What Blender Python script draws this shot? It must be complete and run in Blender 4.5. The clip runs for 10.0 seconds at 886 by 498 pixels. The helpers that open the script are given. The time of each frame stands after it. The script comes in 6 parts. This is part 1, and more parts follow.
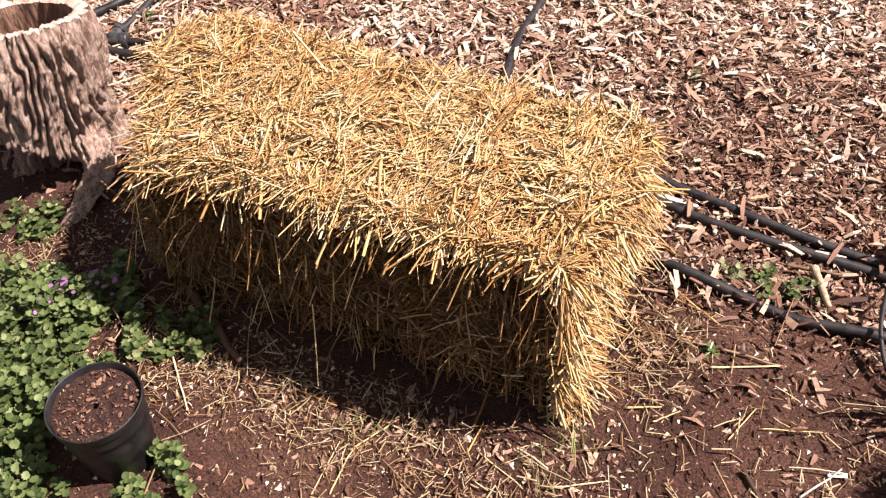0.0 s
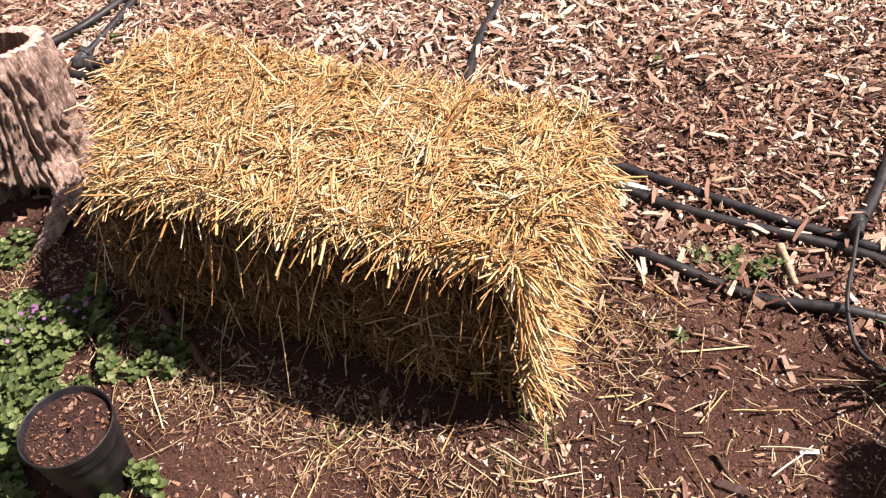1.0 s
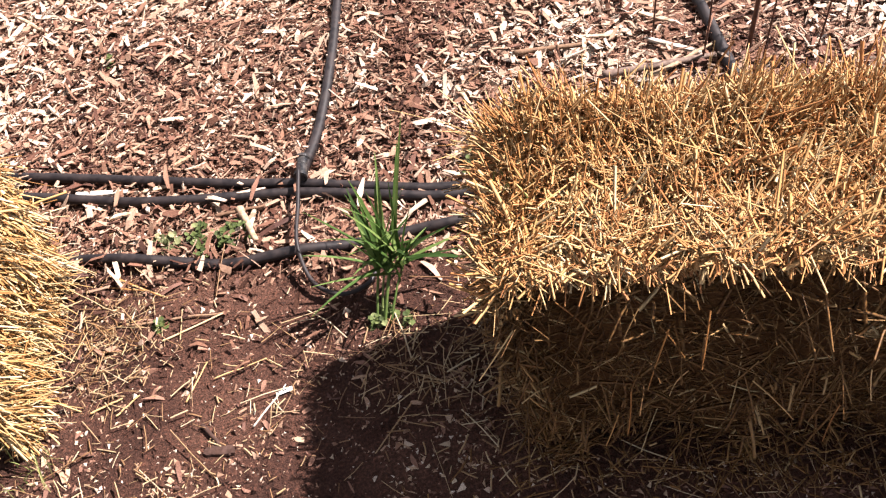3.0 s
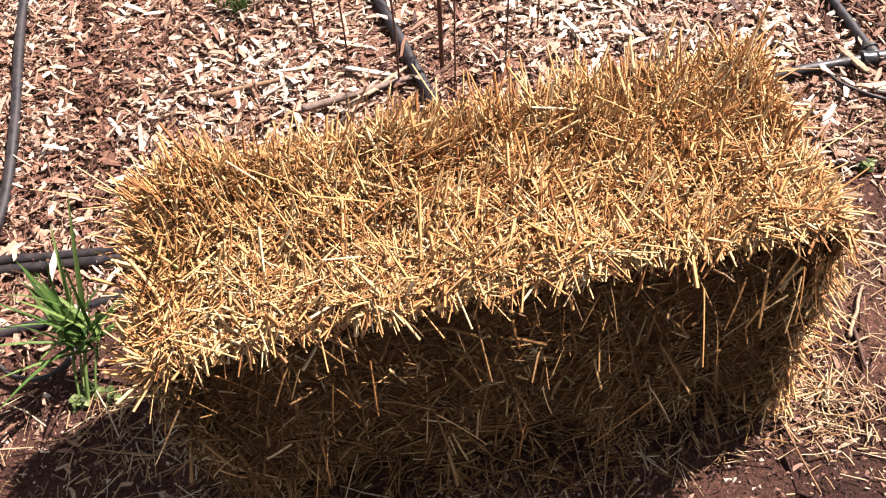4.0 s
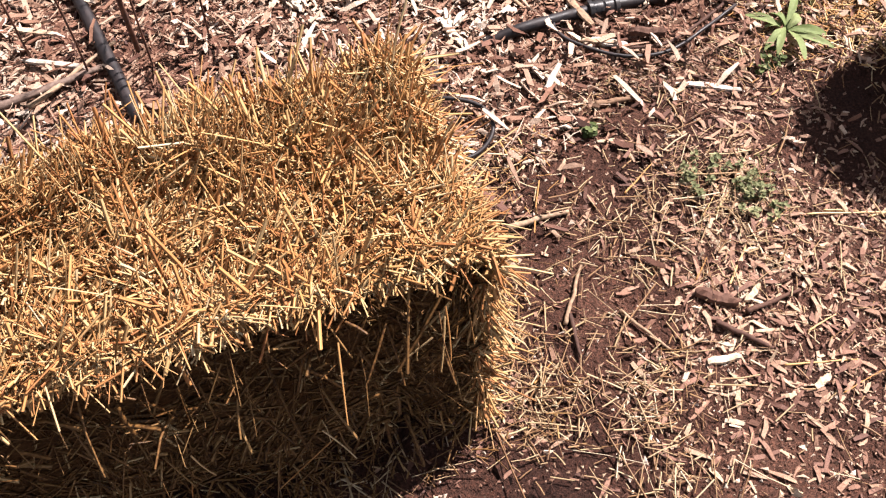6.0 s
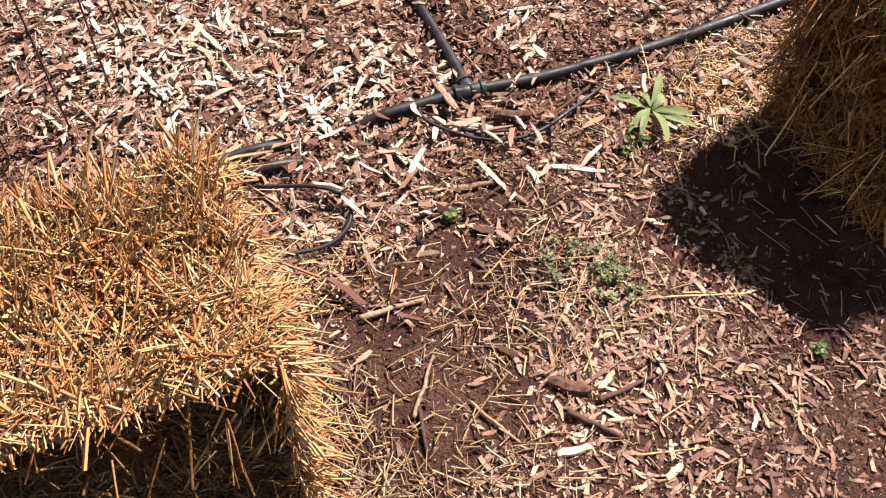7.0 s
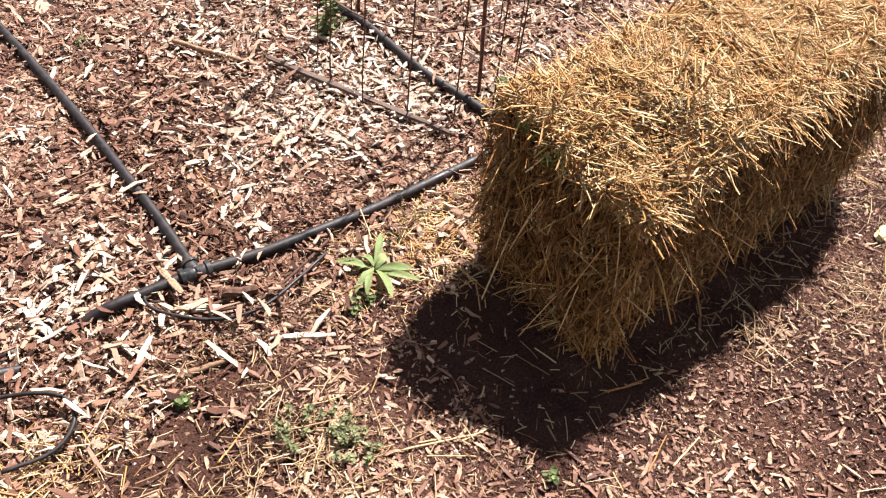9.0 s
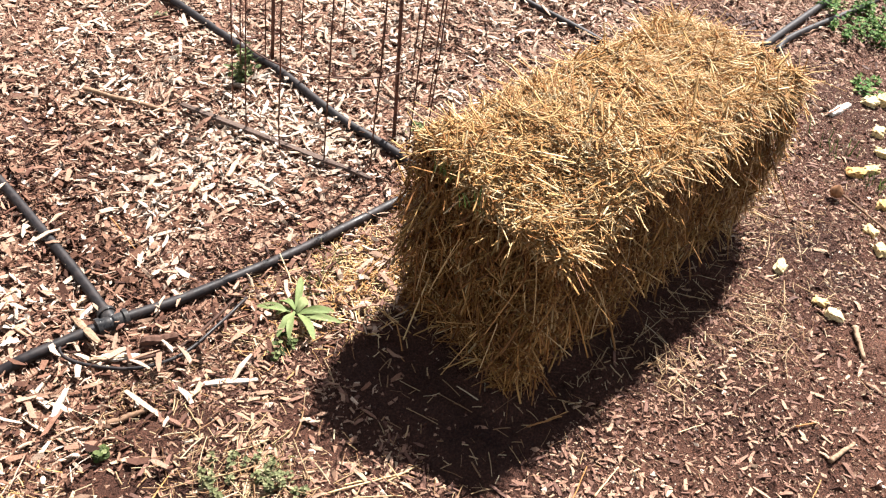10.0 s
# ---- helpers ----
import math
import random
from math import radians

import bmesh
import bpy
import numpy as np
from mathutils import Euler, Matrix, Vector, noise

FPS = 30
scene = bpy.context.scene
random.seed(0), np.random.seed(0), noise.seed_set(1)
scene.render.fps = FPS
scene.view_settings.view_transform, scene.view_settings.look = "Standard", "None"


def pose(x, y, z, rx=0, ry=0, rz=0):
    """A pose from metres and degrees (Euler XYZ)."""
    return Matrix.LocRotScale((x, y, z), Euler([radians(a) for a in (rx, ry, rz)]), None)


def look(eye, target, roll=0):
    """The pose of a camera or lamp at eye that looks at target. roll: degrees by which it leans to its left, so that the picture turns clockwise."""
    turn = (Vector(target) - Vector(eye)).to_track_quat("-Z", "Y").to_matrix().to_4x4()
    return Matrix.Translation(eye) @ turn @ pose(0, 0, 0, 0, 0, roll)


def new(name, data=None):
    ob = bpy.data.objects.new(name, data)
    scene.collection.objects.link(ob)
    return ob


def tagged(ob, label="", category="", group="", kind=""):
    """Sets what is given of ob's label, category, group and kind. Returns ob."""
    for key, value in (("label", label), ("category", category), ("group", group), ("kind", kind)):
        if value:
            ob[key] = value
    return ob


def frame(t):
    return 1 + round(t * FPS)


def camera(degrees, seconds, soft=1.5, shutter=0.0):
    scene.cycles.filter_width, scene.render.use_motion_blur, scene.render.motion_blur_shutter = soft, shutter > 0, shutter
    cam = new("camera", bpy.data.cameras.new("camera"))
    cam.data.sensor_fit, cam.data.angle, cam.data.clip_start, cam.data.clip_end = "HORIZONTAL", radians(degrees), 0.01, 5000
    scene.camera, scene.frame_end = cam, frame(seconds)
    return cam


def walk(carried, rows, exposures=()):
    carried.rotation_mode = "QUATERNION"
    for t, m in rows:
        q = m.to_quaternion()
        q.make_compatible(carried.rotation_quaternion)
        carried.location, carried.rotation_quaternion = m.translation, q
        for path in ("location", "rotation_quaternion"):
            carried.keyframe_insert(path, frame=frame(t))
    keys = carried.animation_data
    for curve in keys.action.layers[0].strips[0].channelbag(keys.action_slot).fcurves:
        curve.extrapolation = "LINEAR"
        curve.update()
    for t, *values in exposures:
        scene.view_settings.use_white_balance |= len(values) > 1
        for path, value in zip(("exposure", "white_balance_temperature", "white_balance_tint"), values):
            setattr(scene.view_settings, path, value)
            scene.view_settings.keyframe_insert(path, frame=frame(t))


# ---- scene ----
cam = camera(51.5, 10.0, 1.25)
EXPOSURES = [(0.0, 1.82, 6420, 17), (2.0, 1.72, 6420, 19), (3.5, 2.30, 6430, 17), (5.0, 2.10, 6430, 18), (7.5, 1.70, 6400, 20), (8.5, 1.95, 6350, 16), (10.0, 2.16, 6330, 11)]
PATH = [
    (0, (-0.059, 0.013, 1.377), (-0.136, 1.384, -0.077), -4.4),
    (0.5, (-0.036, 0.015, 1.375), (-0.125, 1.386, -0.079), -6.2),
    (1, (0.017, 0.011, 1.38), (-0.071, 1.38, -0.076), -8.5),
    (1.5, (0.115, -0.01, 1.376), (0.221, 1.338, -0.098), -5.9),
    (2, (0.219, -0.041, 1.366), (0.475, 1.271, -0.122), -5.3),
    (2.2, (0.27, -0.059, 1.363), (0.562, 1.238, -0.131), -5.9),
    (3.3, (0.585, -0.165, 1.423), (1.108, 0.927, -0.169), -9.4),
    (3.5, (0.618, -0.179, 1.422), (1.221, 0.867, -0.172), -8.3),
    (4, (0.735, -0.199, 1.423), (1.49, 0.744, -0.171), -3.0),
    (4.5, (0.853, -0.197, 1.416), (1.666, 0.655, -0.201), 0.1),
    (5, (0.948, -0.189, 1.399), (1.727, 0.587, -0.271), 1.6),
    (5.5, (1.016, -0.208, 1.408), (1.788, 0.463, -0.311), 2.9),
    (5.7, (1.052, -0.228, 1.411), (1.841, 0.411, -0.312), 2.5),
    (6.8, (1.298, -0.382, 1.422), (2.174, 0.306, -0.239), 1.4),
    (7, (1.312, -0.403, 1.425), (2.235, 0.271, -0.216), 2.8),
    (7.5, (1.343, -0.456, 1.438), (2.399, 0.163, -0.143), 6.2),
    (8, (1.381, -0.51, 1.459), (2.557, 0.054, -0.057), 7.5),
    (8.5, (1.408, -0.556, 1.477), (2.696, -0.029, 0.04), 7.8),
    (9, (1.401, -0.552, 1.488), (2.735, -0.066, 0.08), 7.2),
    (9.5, (1.382, -0.55, 1.501), (2.77, -0.148, 0.119), 7.5),
    (10, (1.369, -0.548, 1.505), (2.833, -0.202, 0.187), 10.4),
]
walk(cam, [(t, look(eye, target, roll)) for t, eye, target, roll in PATH], EXPOSURES)

# ---------------------------------------------------------------- light
SUN = Vector((0.350, -0.030, 0.47)).normalized()
world = bpy.data.worlds.new("world")
scene.world = world
world.use_nodes = True
wn = world.node_tree.nodes
sky = wn.new("ShaderNodeTexSky")
sky.sky_type = "NISHITA"
sky.sun_disc = False
sky.sun_elevation = math.asin(SUN.z)
sky.sun_rotation = math.atan2(SUN.x, SUN.y)
sky.altitude, sky.air_density, sky.dust_density, sky.ozone_density = 500.0, 1.0, 0.4, 1.0
wn["Background"].inputs["Strength"].default_value = 0.050
haze = wn.new("ShaderNodeHueSaturation")
haze.inputs["Saturation"].default_value = 0.25
world.node_tree.links.new(sky.outputs["Color"], haze.inputs["Color"])
world.node_tree.links.new(haze.outputs["Color"], wn["Background"].inputs["Color"])
sun_data = bpy.data.lights.new("sun", "SUN")
sun_data.energy, sun_data.angle, sun_data.color = 5.0, radians(0.55), (1.0, 0.95, 0.88)
sun = new("sun", sun_data)
sun.matrix_world = look(SUN * 30, (0, 0, 0))

# ---------------------------------------------------------------- materials


def ramp(nt, fac, stops):
    """A colour ramp of (position, colour) stops driven by a socket."""
    r = nt.nodes.new("ShaderNodeValToRGB")
    els = r.color_ramp.elements
    while len(els) < len(stops):
        els.new(0.5)
    for el, (at, col) in zip(els, stops):
        el.position, el.color = at, (*col, 1)
    nt.links.new(fac, r.inputs["Fac"])
    return r.outputs["Color"]


def material(name, rough=0.6, spec=0.4):
    m = bpy.data.materials.new(name)
    m.use_nodes = True
    b = m.node_tree.nodes["Principled BSDF"]
    b.inputs["Roughness"].default_value = rough
    b.inputs["Specular IOR Level"].default_value = spec
    return m, m.node_tree, b


def noise_fac(nt, scale, detail=4.0, stretch=None, rough=0.55):
    n = nt.nodes.new("ShaderNodeTexNoise")
    n.inputs["Scale"].default_value, n.inputs["Detail"].default_value = scale, detail
    n.inputs["Roughness"].default_value = rough
    c = nt.nodes.new("ShaderNodeTexCoord")
    out = c.outputs["Object"]
    if stretch:
        mp = nt.nodes.new("ShaderNodeMapping")
        mp.inputs["Scale"].default_value = stretch
        nt.links.new(out, mp.inputs["Vector"])
        out = mp.outputs["Vector"]
    nt.links.new(out, n.inputs["Vector"])
    return n.outputs["Fac"]


def mixed(nt, fac, a, b, kind="MIX"):
    m = nt.nodes.new("ShaderNodeMix")
    m.data_type, m.blend_type = "RGBA", kind
    for sock, v in ((m.inputs[0], fac), (m.inputs[6], a), (m.inputs[7], b)):
        if isinstance(v, (int, float)):
            sock.default_value = v
        elif isinstance(v, tuple):
            sock.default_value = (*v, 1)
        else:
            nt.links.new(v, sock)
    return m.outputs[2]


def bump(nt, b, fac, strength, distance):
    n = nt.nodes.new("ShaderNodeBump")
    n.inputs["Strength"].default_value, n.inputs["Distance"].default_value = strength, distance
    nt.links.new(fac, n.inputs["Height"])
    nt.links.new(n.outputs["Normal"], b.inputs["Normal"])


def island(nt):
    return nt.nodes.new("ShaderNodeNewGeometry").outputs["Random Per Island"]


def per_object(nt):
    return nt.nodes.new("ShaderNodeObjectInfo").outputs["Random"]


def translucent(m, nt, b, colour, amount):
    t = nt.nodes.new("ShaderNodeBsdfTranslucent")
    nt.links.new(colour, t.inputs["Color"])
    mix = nt.nodes.new("ShaderNodeMixShader")
    mix.inputs["Fac"].default_value = amount
    nt.links.new(b.outputs["BSDF"], mix.inputs[1])
    nt.links.new(t.outputs["BSDF"], mix.inputs[2])
    nt.links.new(mix.outputs["Shader"], nt.nodes["Material Output"].inputs["Surface"])


STRAW_STOPS = [(0.0, (0.215, 0.092, 0.032)), (0.16, (0.335, 0.165, 0.060)), (0.38, (0.445, 0.262, 0.108)),
               (0.60, (0.505, 0.348, 0.166)), (0.82, (0.550, 0.420, 0.238)), (1.0, (0.590, 0.505, 0.345))]
LITTER_STOPS = [(0.0, (0.090, 0.046, 0.028)), (0.3, (0.185, 0.110, 0.066)), (0.6, (0.30, 0.212, 0.128)), (0.87, (0.415, 0.335, 0.215)), (1.0, (0.49, 0.435, 0.325))]


def straw_material(name, source, stops=STRAW_STOPS):
    m, nt, b = material(name, 0.5, 0.18)
    col = ramp(nt, source(nt), stops)
    col = mixed(nt, ramp(nt, noise_fac(nt, 260, 3), [(0.35, (0.0, 0.0, 0.0)), (0.7, (0.32, 0.32, 0.32))]), col, (0.46, 0.25, 0.08))
    patch = ramp(nt, noise_fac(nt, 6, 2), [(0.35, (0.90, 0.84, 0.76)), (0.65, (1.0, 1.0, 1.0))])
    col = mixed(nt, 1.0, col, patch, "MULTIPLY")
    nt.links.new(col, b.inputs["Base Color"])
    translucent(m, nt, b, col, 0.12)
    return m


STRAW = straw_material("straw", island)
# darker copy of the straw: shade of the unlit side faces put into colour
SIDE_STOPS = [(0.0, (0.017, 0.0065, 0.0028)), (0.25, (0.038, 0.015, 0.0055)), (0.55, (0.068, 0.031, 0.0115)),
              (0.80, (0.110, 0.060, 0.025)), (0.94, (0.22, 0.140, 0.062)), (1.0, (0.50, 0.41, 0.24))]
SIDE_STRAW = straw_material("shaded_side_straw", island, SIDE_STOPS)
GOLD_STRAW = straw_material("orange_straw", island, [(r, (p[0] * 0.985, p[1] * 0.97, p[2] * 0.95)) for r, p in STRAW_STOPS])
OLD_STRAW = straw_material("older_straw", island, [(0.0, (0.185, 0.070, 0.029)), (0.2, (0.310, 0.136, 0.053)), (0.42, (0.410, 0.218, 0.087)), (0.66, (0.455, 0.286, 0.131)), (0.87, (0.465, 0.337, 0.174)), (1.0, (0.485, 0.40, 0.255))])
# another shaded copy, for the first bale's front and a drift in shade
DIM_STRAW = straw_material("shaded_straw", island, [(0.0, (0.022, 0.009, 0.004)), (0.25, (0.052, 0.022, 0.008)), (0.55, (0.095, 0.046, 0.016)), (0.80, (0.150, 0.084, 0.032)), (0.94, (0.28, 0.18, 0.08)), (1.0, (0.48, 0.39, 0.24))])
# rust-brown straw, also darkened for the shade on the long bale's sides
RUST_STRAW = straw_material("rusty_shaded_straw", island, [(0.0, (0.058, 0.017, 0.005)), (0.25, (0.145, 0.053, 0.015)), (0.55, (0.250, 0.116, 0.034)), (0.80, (0.345, 0.190, 0.064)), (0.94, (0.46, 0.300, 0.125)), (1.0, (0.55, 0.43, 0.24))])
LITTER = straw_material("fallen_straw", island, LITTER_STOPS)
STRAW_PIECE = straw_material("single_straw", per_object)

def core_material(name, stops):
    m, nt, b = material(name, 0.9, 0.1)
    f = noise_fac(nt, 90, 5, (1.0, 1.0, 3.0))
    nt.links.new(ramp(nt, f, stops), b.inputs["Base Color"])
    bump(nt, b, f, 0.9, 0.01)
    return m


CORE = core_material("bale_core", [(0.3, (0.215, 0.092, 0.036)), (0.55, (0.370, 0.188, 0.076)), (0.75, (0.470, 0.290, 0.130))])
# darker copy for the side sheets: their shade is put into the colour
SHADED_CORE = core_material("shaded_bale_core", [(0.3, (0.030, 0.013, 0.006)), (0.55, (0.075, 0.036, 0.013)), (0.75, (0.140, 0.076, 0.028))])

CHIP_STOPS = [(0.0, (0.040, 0.0145, 0.0095)), (0.12, (0.100, 0.040, 0.024)), (0.30, (0.198, 0.099, 0.062)), (0.50, (0.285, 0.178, 0.121)),
              (0.70, (0.385, 0.286, 0.212)), (0.87, (0.452, 0.362, 0.284)), (1.0, (0.500, 0.425, 0.350))]
STREWN_STOPS = [(0.0, (0.045, 0.019, 0.013)), (0.25, (0.120, 0.056, 0.038)), (0.50, (0.215, 0.114, 0.076)), (0.72, (0.310, 0.195, 0.130)), (0.90, (0.390, 0.290, 0.195)), (1.0, (0.46, 0.385, 0.290))]


def chip_material(name, source, shift=0.64, stops=CHIP_STOPS, patchy=1.35):
    m, nt, b = material(name, 0.75, 0.3)
    r = source(nt)
    patch = noise_fac(nt, 1.6, 3)
    # weathered, sun-bleached patches against redder bark
    add = nt.nodes.new("ShaderNodeMath")
    add.operation = "MULTIPLY_ADD"
    even = nt.nodes.new("ShaderNodeMath")
    even.operation = "MULTIPLY_ADD"
    nt.links.new(r, even.inputs[0])
    even.inputs[1].default_value, even.inputs[2].default_value = 0.72, 0.14
    nt.links.new(patch, add.inputs[0])
    add.inputs[1].default_value = patchy
    nt.links.new(even.outputs[0], add.inputs[2])
    sub = nt.nodes.new("ShaderNodeMath")
    sub.operation, sub.use_clamp = "SUBTRACT", True
    nt.links.new(add.outputs[0], sub.inputs[0])
    sub.inputs[1].default_value = shift
    col = ramp(nt, sub.outputs[0], stops)
    grain = noise_fac(nt, 420, 4)
    col = mixed(nt, 1.0, col, ramp(nt, grain, [(0.3, (0.62, 0.56, 0.52)), (0.65, (1.0, 1.0, 1.0))]), "MULTIPLY")
    nt.links.new(col, b.inputs["Base Color"])
    bump(nt, b, grain, 0.5, 0.002)
    return m


CHIP = chip_material("wood_chips", island, 0.71)
PALE_CHIP = chip_material("bleached_chips", island, 0.40)
STREWN = chip_material("strewn_chips", island, 0.48, STREWN_STOPS, 0.9)
CRUMB = chip_material("bark_crumbs", island, 0.62, STREWN_STOPS, 0.9)
FLECK = chip_material("wood_flecks", island, 0.36, STREWN_STOPS, 0.9)
CHIP_PIECE = chip_material("single_chip", per_object)

m, nt, b = material("matted_mulch", 0.9, 0.15)
cells = nt.nodes.new("ShaderNodeTexVoronoi")
cells.inputs["Scale"].default_value = 120.0
coord = nt.nodes.new("ShaderNodeTexCoord")
warp = nt.nodes.new("ShaderNodeTexNoise")
warp.inputs["Scale"].default_value = 35.0
add = nt.nodes.new("ShaderNodeVectorMath")
add.operation = "MULTIPLY_ADD"
add.inputs[1].default_value = (0.06, 0.06, 0.06)
nt.links.new(coord.outputs["Object"], warp.inputs["Vector"])
nt.links.new(warp.outputs["Color"], add.inputs[0])
nt.links.new(coord.outputs["Object"], add.inputs[2])
nt.links.new(add.outputs["Vector"], cells.inputs["Vector"])
split = nt.nodes.new("ShaderNodeSeparateColor")
nt.links.new(cells.outputs["Color"], split.inputs["Color"])
nt.links.new(ramp(nt, split.outputs[0], [(0.0, (0.028, 0.011, 0.0075)), (0.4, (0.080, 0.036, 0.023)), (0.75, (0.155, 0.084, 0.056)), (1.0, (0.27, 0.18, 0.13))]), b.inputs["Base Color"])
bump(nt, b, cells.outputs["Distance"], 0.8, 0.006)
MAT_BED = m

m, nt, b = material("dark_bark", 0.85, 0.2)
grain = noise_fac(nt, 300, 4)
col = ramp(nt, island(nt), [(0.0, (0.030, 0.012, 0.008)), (0.45, (0.095, 0.042, 0.026)), (0.8, (0.175, 0.088, 0.055)), (1.0, (0.29, 0.18, 0.12))])
nt.links.new(mixed(nt, 1.0, col, ramp(nt, grain, [(0.3, (0.55, 0.5, 0.5)), (0.65, (1.0, 1.0, 1.0))]), "MULTIPLY"), b.inputs["Base Color"])
bump(nt, b, grain, 0.5, 0.002)
DARK_BARK = m

m, nt, b = material("soil", 0.95, 0.15)
col = ramp(nt, noise_fac(nt, 3.0, 6), [(0.3, (0.026, 0.0112, 0.0080)), (0.5, (0.059, 0.0270, 0.0186)), (0.72, (0.103, 0.051, 0.0350))])
fine = noise_fac(nt, 190, 6, None, 0.7)
col = mixed(nt, 1.0, col, ramp(nt, fine, [(0.3, (0.32, 0.30, 0.29)), (0.5, (0.85, 0.83, 0.82)), (0.62, (1.5, 1.38, 1.3)), (0.75, (2.6, 2.2, 1.95))]), "MULTIPLY")
nt.links.new(col, b.inputs["Base Color"])
bump(nt, b, fine, 1.0, 0.010)
SOIL = m

m, nt, b = material("potting_soil", 0.95, 0.15)
fine = noise_fac(nt, 170, 6, None, 0.7)
nt.links.new(ramp(nt, fine, [(0.3, (0.016, 0.008, 0.0065)), (0.55, (0.0315, 0.014, 0.0105)), (0.75, (0.07, 0.0385, 0.0294))]), b.inputs["Base Color"])
bump(nt, b, fine, 0.9, 0.006)
POT_SOIL = m


def plastic(name, dark, dust, rough):
    m, nt, b = material(name, rough, 0.28)
    f = noise_fac(nt, 45, 6, None, 0.65)
    nt.links.new(ramp(nt, f, [(0.42, dark), (0.72, dust)]), b.inputs["Base Color"])
    nt.links.new(ramp(nt, f, [(0.3, (rough - 0.12,) * 3), (0.7, (rough + 0.25,) * 3)]), b.inputs["Roughness"])
    bump(nt, b, noise_fac(nt, 300, 3), 0.15, 0.001)
    return m


PIPE = plastic("black_poly_pipe", (0.0075, 0.0055, 0.006), (0.022, 0.0145, 0.0135), 0.48)
FITTING = plastic("black_fitting", (0.010, 0.010, 0.011), (0.05, 0.042, 0.038), 0.30)
POT = plastic("black_pot_plastic", (0.007, 0.006, 0.007), (0.017, 0.013, 0.013), 0.42)
TAG = plastic("white_tag_plastic", (0.74, 0.74, 0.72), (0.62, 0.60, 0.56), 0.4)

m, nt, b = material("rusty_wire", 0.75, 0.4)
nt.links.new(ramp(nt, noise_fac(nt, 60, 4), [(0.35, (0.035, 0.0154, 0.0112)), (0.65, (0.119, 0.0455, 0.0245))]), b.inputs["Base Color"])
RUST = m

m, nt, b = material("stump_bark", 0.9, 0.2)
f = noise_fac(nt, 34, 9, (2.6, 2.6, 0.40), 0.78)
col = ramp(nt, f, [(0.33, (0.070, 0.033, 0.024)), (0.43, (0.225, 0.130, 0.098)), (0.53, (0.420, 0.285, 0.222)), (0.70, (0.620, 0.490, 0.405))])
nt.links.new(col, b.inputs["Base Color"])
bump(nt, b, f, 1.0, 0.02)
BARK = m

m, nt, b = material("weathered_wood_rim", 0.85, 0.2)
f = noise_fac(nt, 70, 6)
nt.links.new(ramp(nt, f, [(0.3, (0.200, 0.115, 0.088)), (0.55, (0.350, 0.240, 0.190)), (0.8, (0.480, 0.370, 0.305))]), b.inputs["Base Color"])
bump(nt, b, f, 0.6, 0.006)
RIM = m

m, nt, b = material("rotted_wood", 0.95, 0.1)
f = noise_fac(nt, 40, 6, (1.5, 1.5, 0.4))
nt.links.new(ramp(nt, f, [(0.3, (0.08, 0.04, 0.027)), (0.7, (0.26, 0.15, 0.105))]), b.inputs["Base Color"])
bump(nt, b, f, 0.9, 0.012)
ROT = m


def wood_material(name, stops):
    m, nt, b = material(name, 0.8, 0.25)
    f = noise_fac(nt, 120, 5)
    base = ramp(nt, per_object(nt), stops)
    nt.links.new(mixed(nt, 1.0, base, ramp(nt, f, [(0.3, (0.5, 0.45, 0.42)), (0.65, (1.0, 1.0, 1.0))]), "MULTIPLY"), b.inputs["Base Color"])
    bump(nt, b, f, 0.5, 0.002)
    return m


STICK = wood_material("dry_stick", [(0.0, (0.14, 0.077, 0.0455)), (0.5, (0.231, 0.1435, 0.0875)), (1.0, (0.322, 0.231, 0.154))])
DARK_STICK = wood_material("dark_stick", [(0.0, (0.042, 0.021, 0.0154)), (1.0, (0.098, 0.0462, 0.0294))])
PALE = wood_material("bleached_wood", [(0.0, (0.35, 0.295, 0.24)), (1.0, (0.48, 0.435, 0.375))])
LIGHT_CHIP = wood_material("tan_chip", [(0.0, (0.30, 0.19, 0.12)), (0.5, (0.42, 0.30, 0.20)), (1.0, (0.52, 0.42, 0.31))])
CHUNK = wood_material("pale_chunk", [(0.0, (0.47, 0.27, 0.09)), (0.35, (0.54, 0.40, 0.18)), (1.0, (0.57, 0.47, 0.26))])
GREY_WOOD = wood_material("grey_wood", [(0.0, (0.085, 0.056, 0.044)), (1.0, (0.155, 0.108, 0.086))])
BULB = wood_material("dry_bulb_skin", [(0.0, (0.21, 0.098, 0.0455)), (1.0, (0.252, 0.133, 0.063))])


def leaf_material(name, stops, source, amount=0.3):
    m, nt, b = material(name, 0.65, 0.18)
    col = ramp(nt, source(nt), stops)
    col = mixed(nt, 1.0, col, ramp(nt, noise_fac(nt, 150, 3), [(0.3, (0.7, 0.75, 0.65)), (0.7, (1.0, 1.0, 1.0))]), "MULTIPLY")
    nt.links.new(col, b.inputs["Base Color"])
    translucent(m, nt, b, col, amount)
    return m


NETTLE = leaf_material("dead_nettle_leaf", [(0.0, (0.034, 0.048, 0.014)), (0.45, (0.080, 0.104, 0.032)), (0.8, (0.140, 0.162, 0.060)), (1.0, (0.23, 0.24, 0.115))], island)
GRASS = leaf_material("young_grain_leaf", [(0.0, (0.024, 0.052, 0.010)), (0.5, (0.054, 0.098, 0.020)), (1.0, (0.125, 0.175, 0.048))], per_object)
DOCK = leaf_material("pale_green_leaf", [(0.0, (0.150, 0.190, 0.070)), (1.0, (0.255, 0.285, 0.130))], per_object)
SAGE = leaf_material("grey_green_leaf", [(0.0, (0.070, 0.078, 0.034)), (0.5, (0.170, 0.175, 0.085)), (1.0, (0.300, 0.280, 0.155))], island)
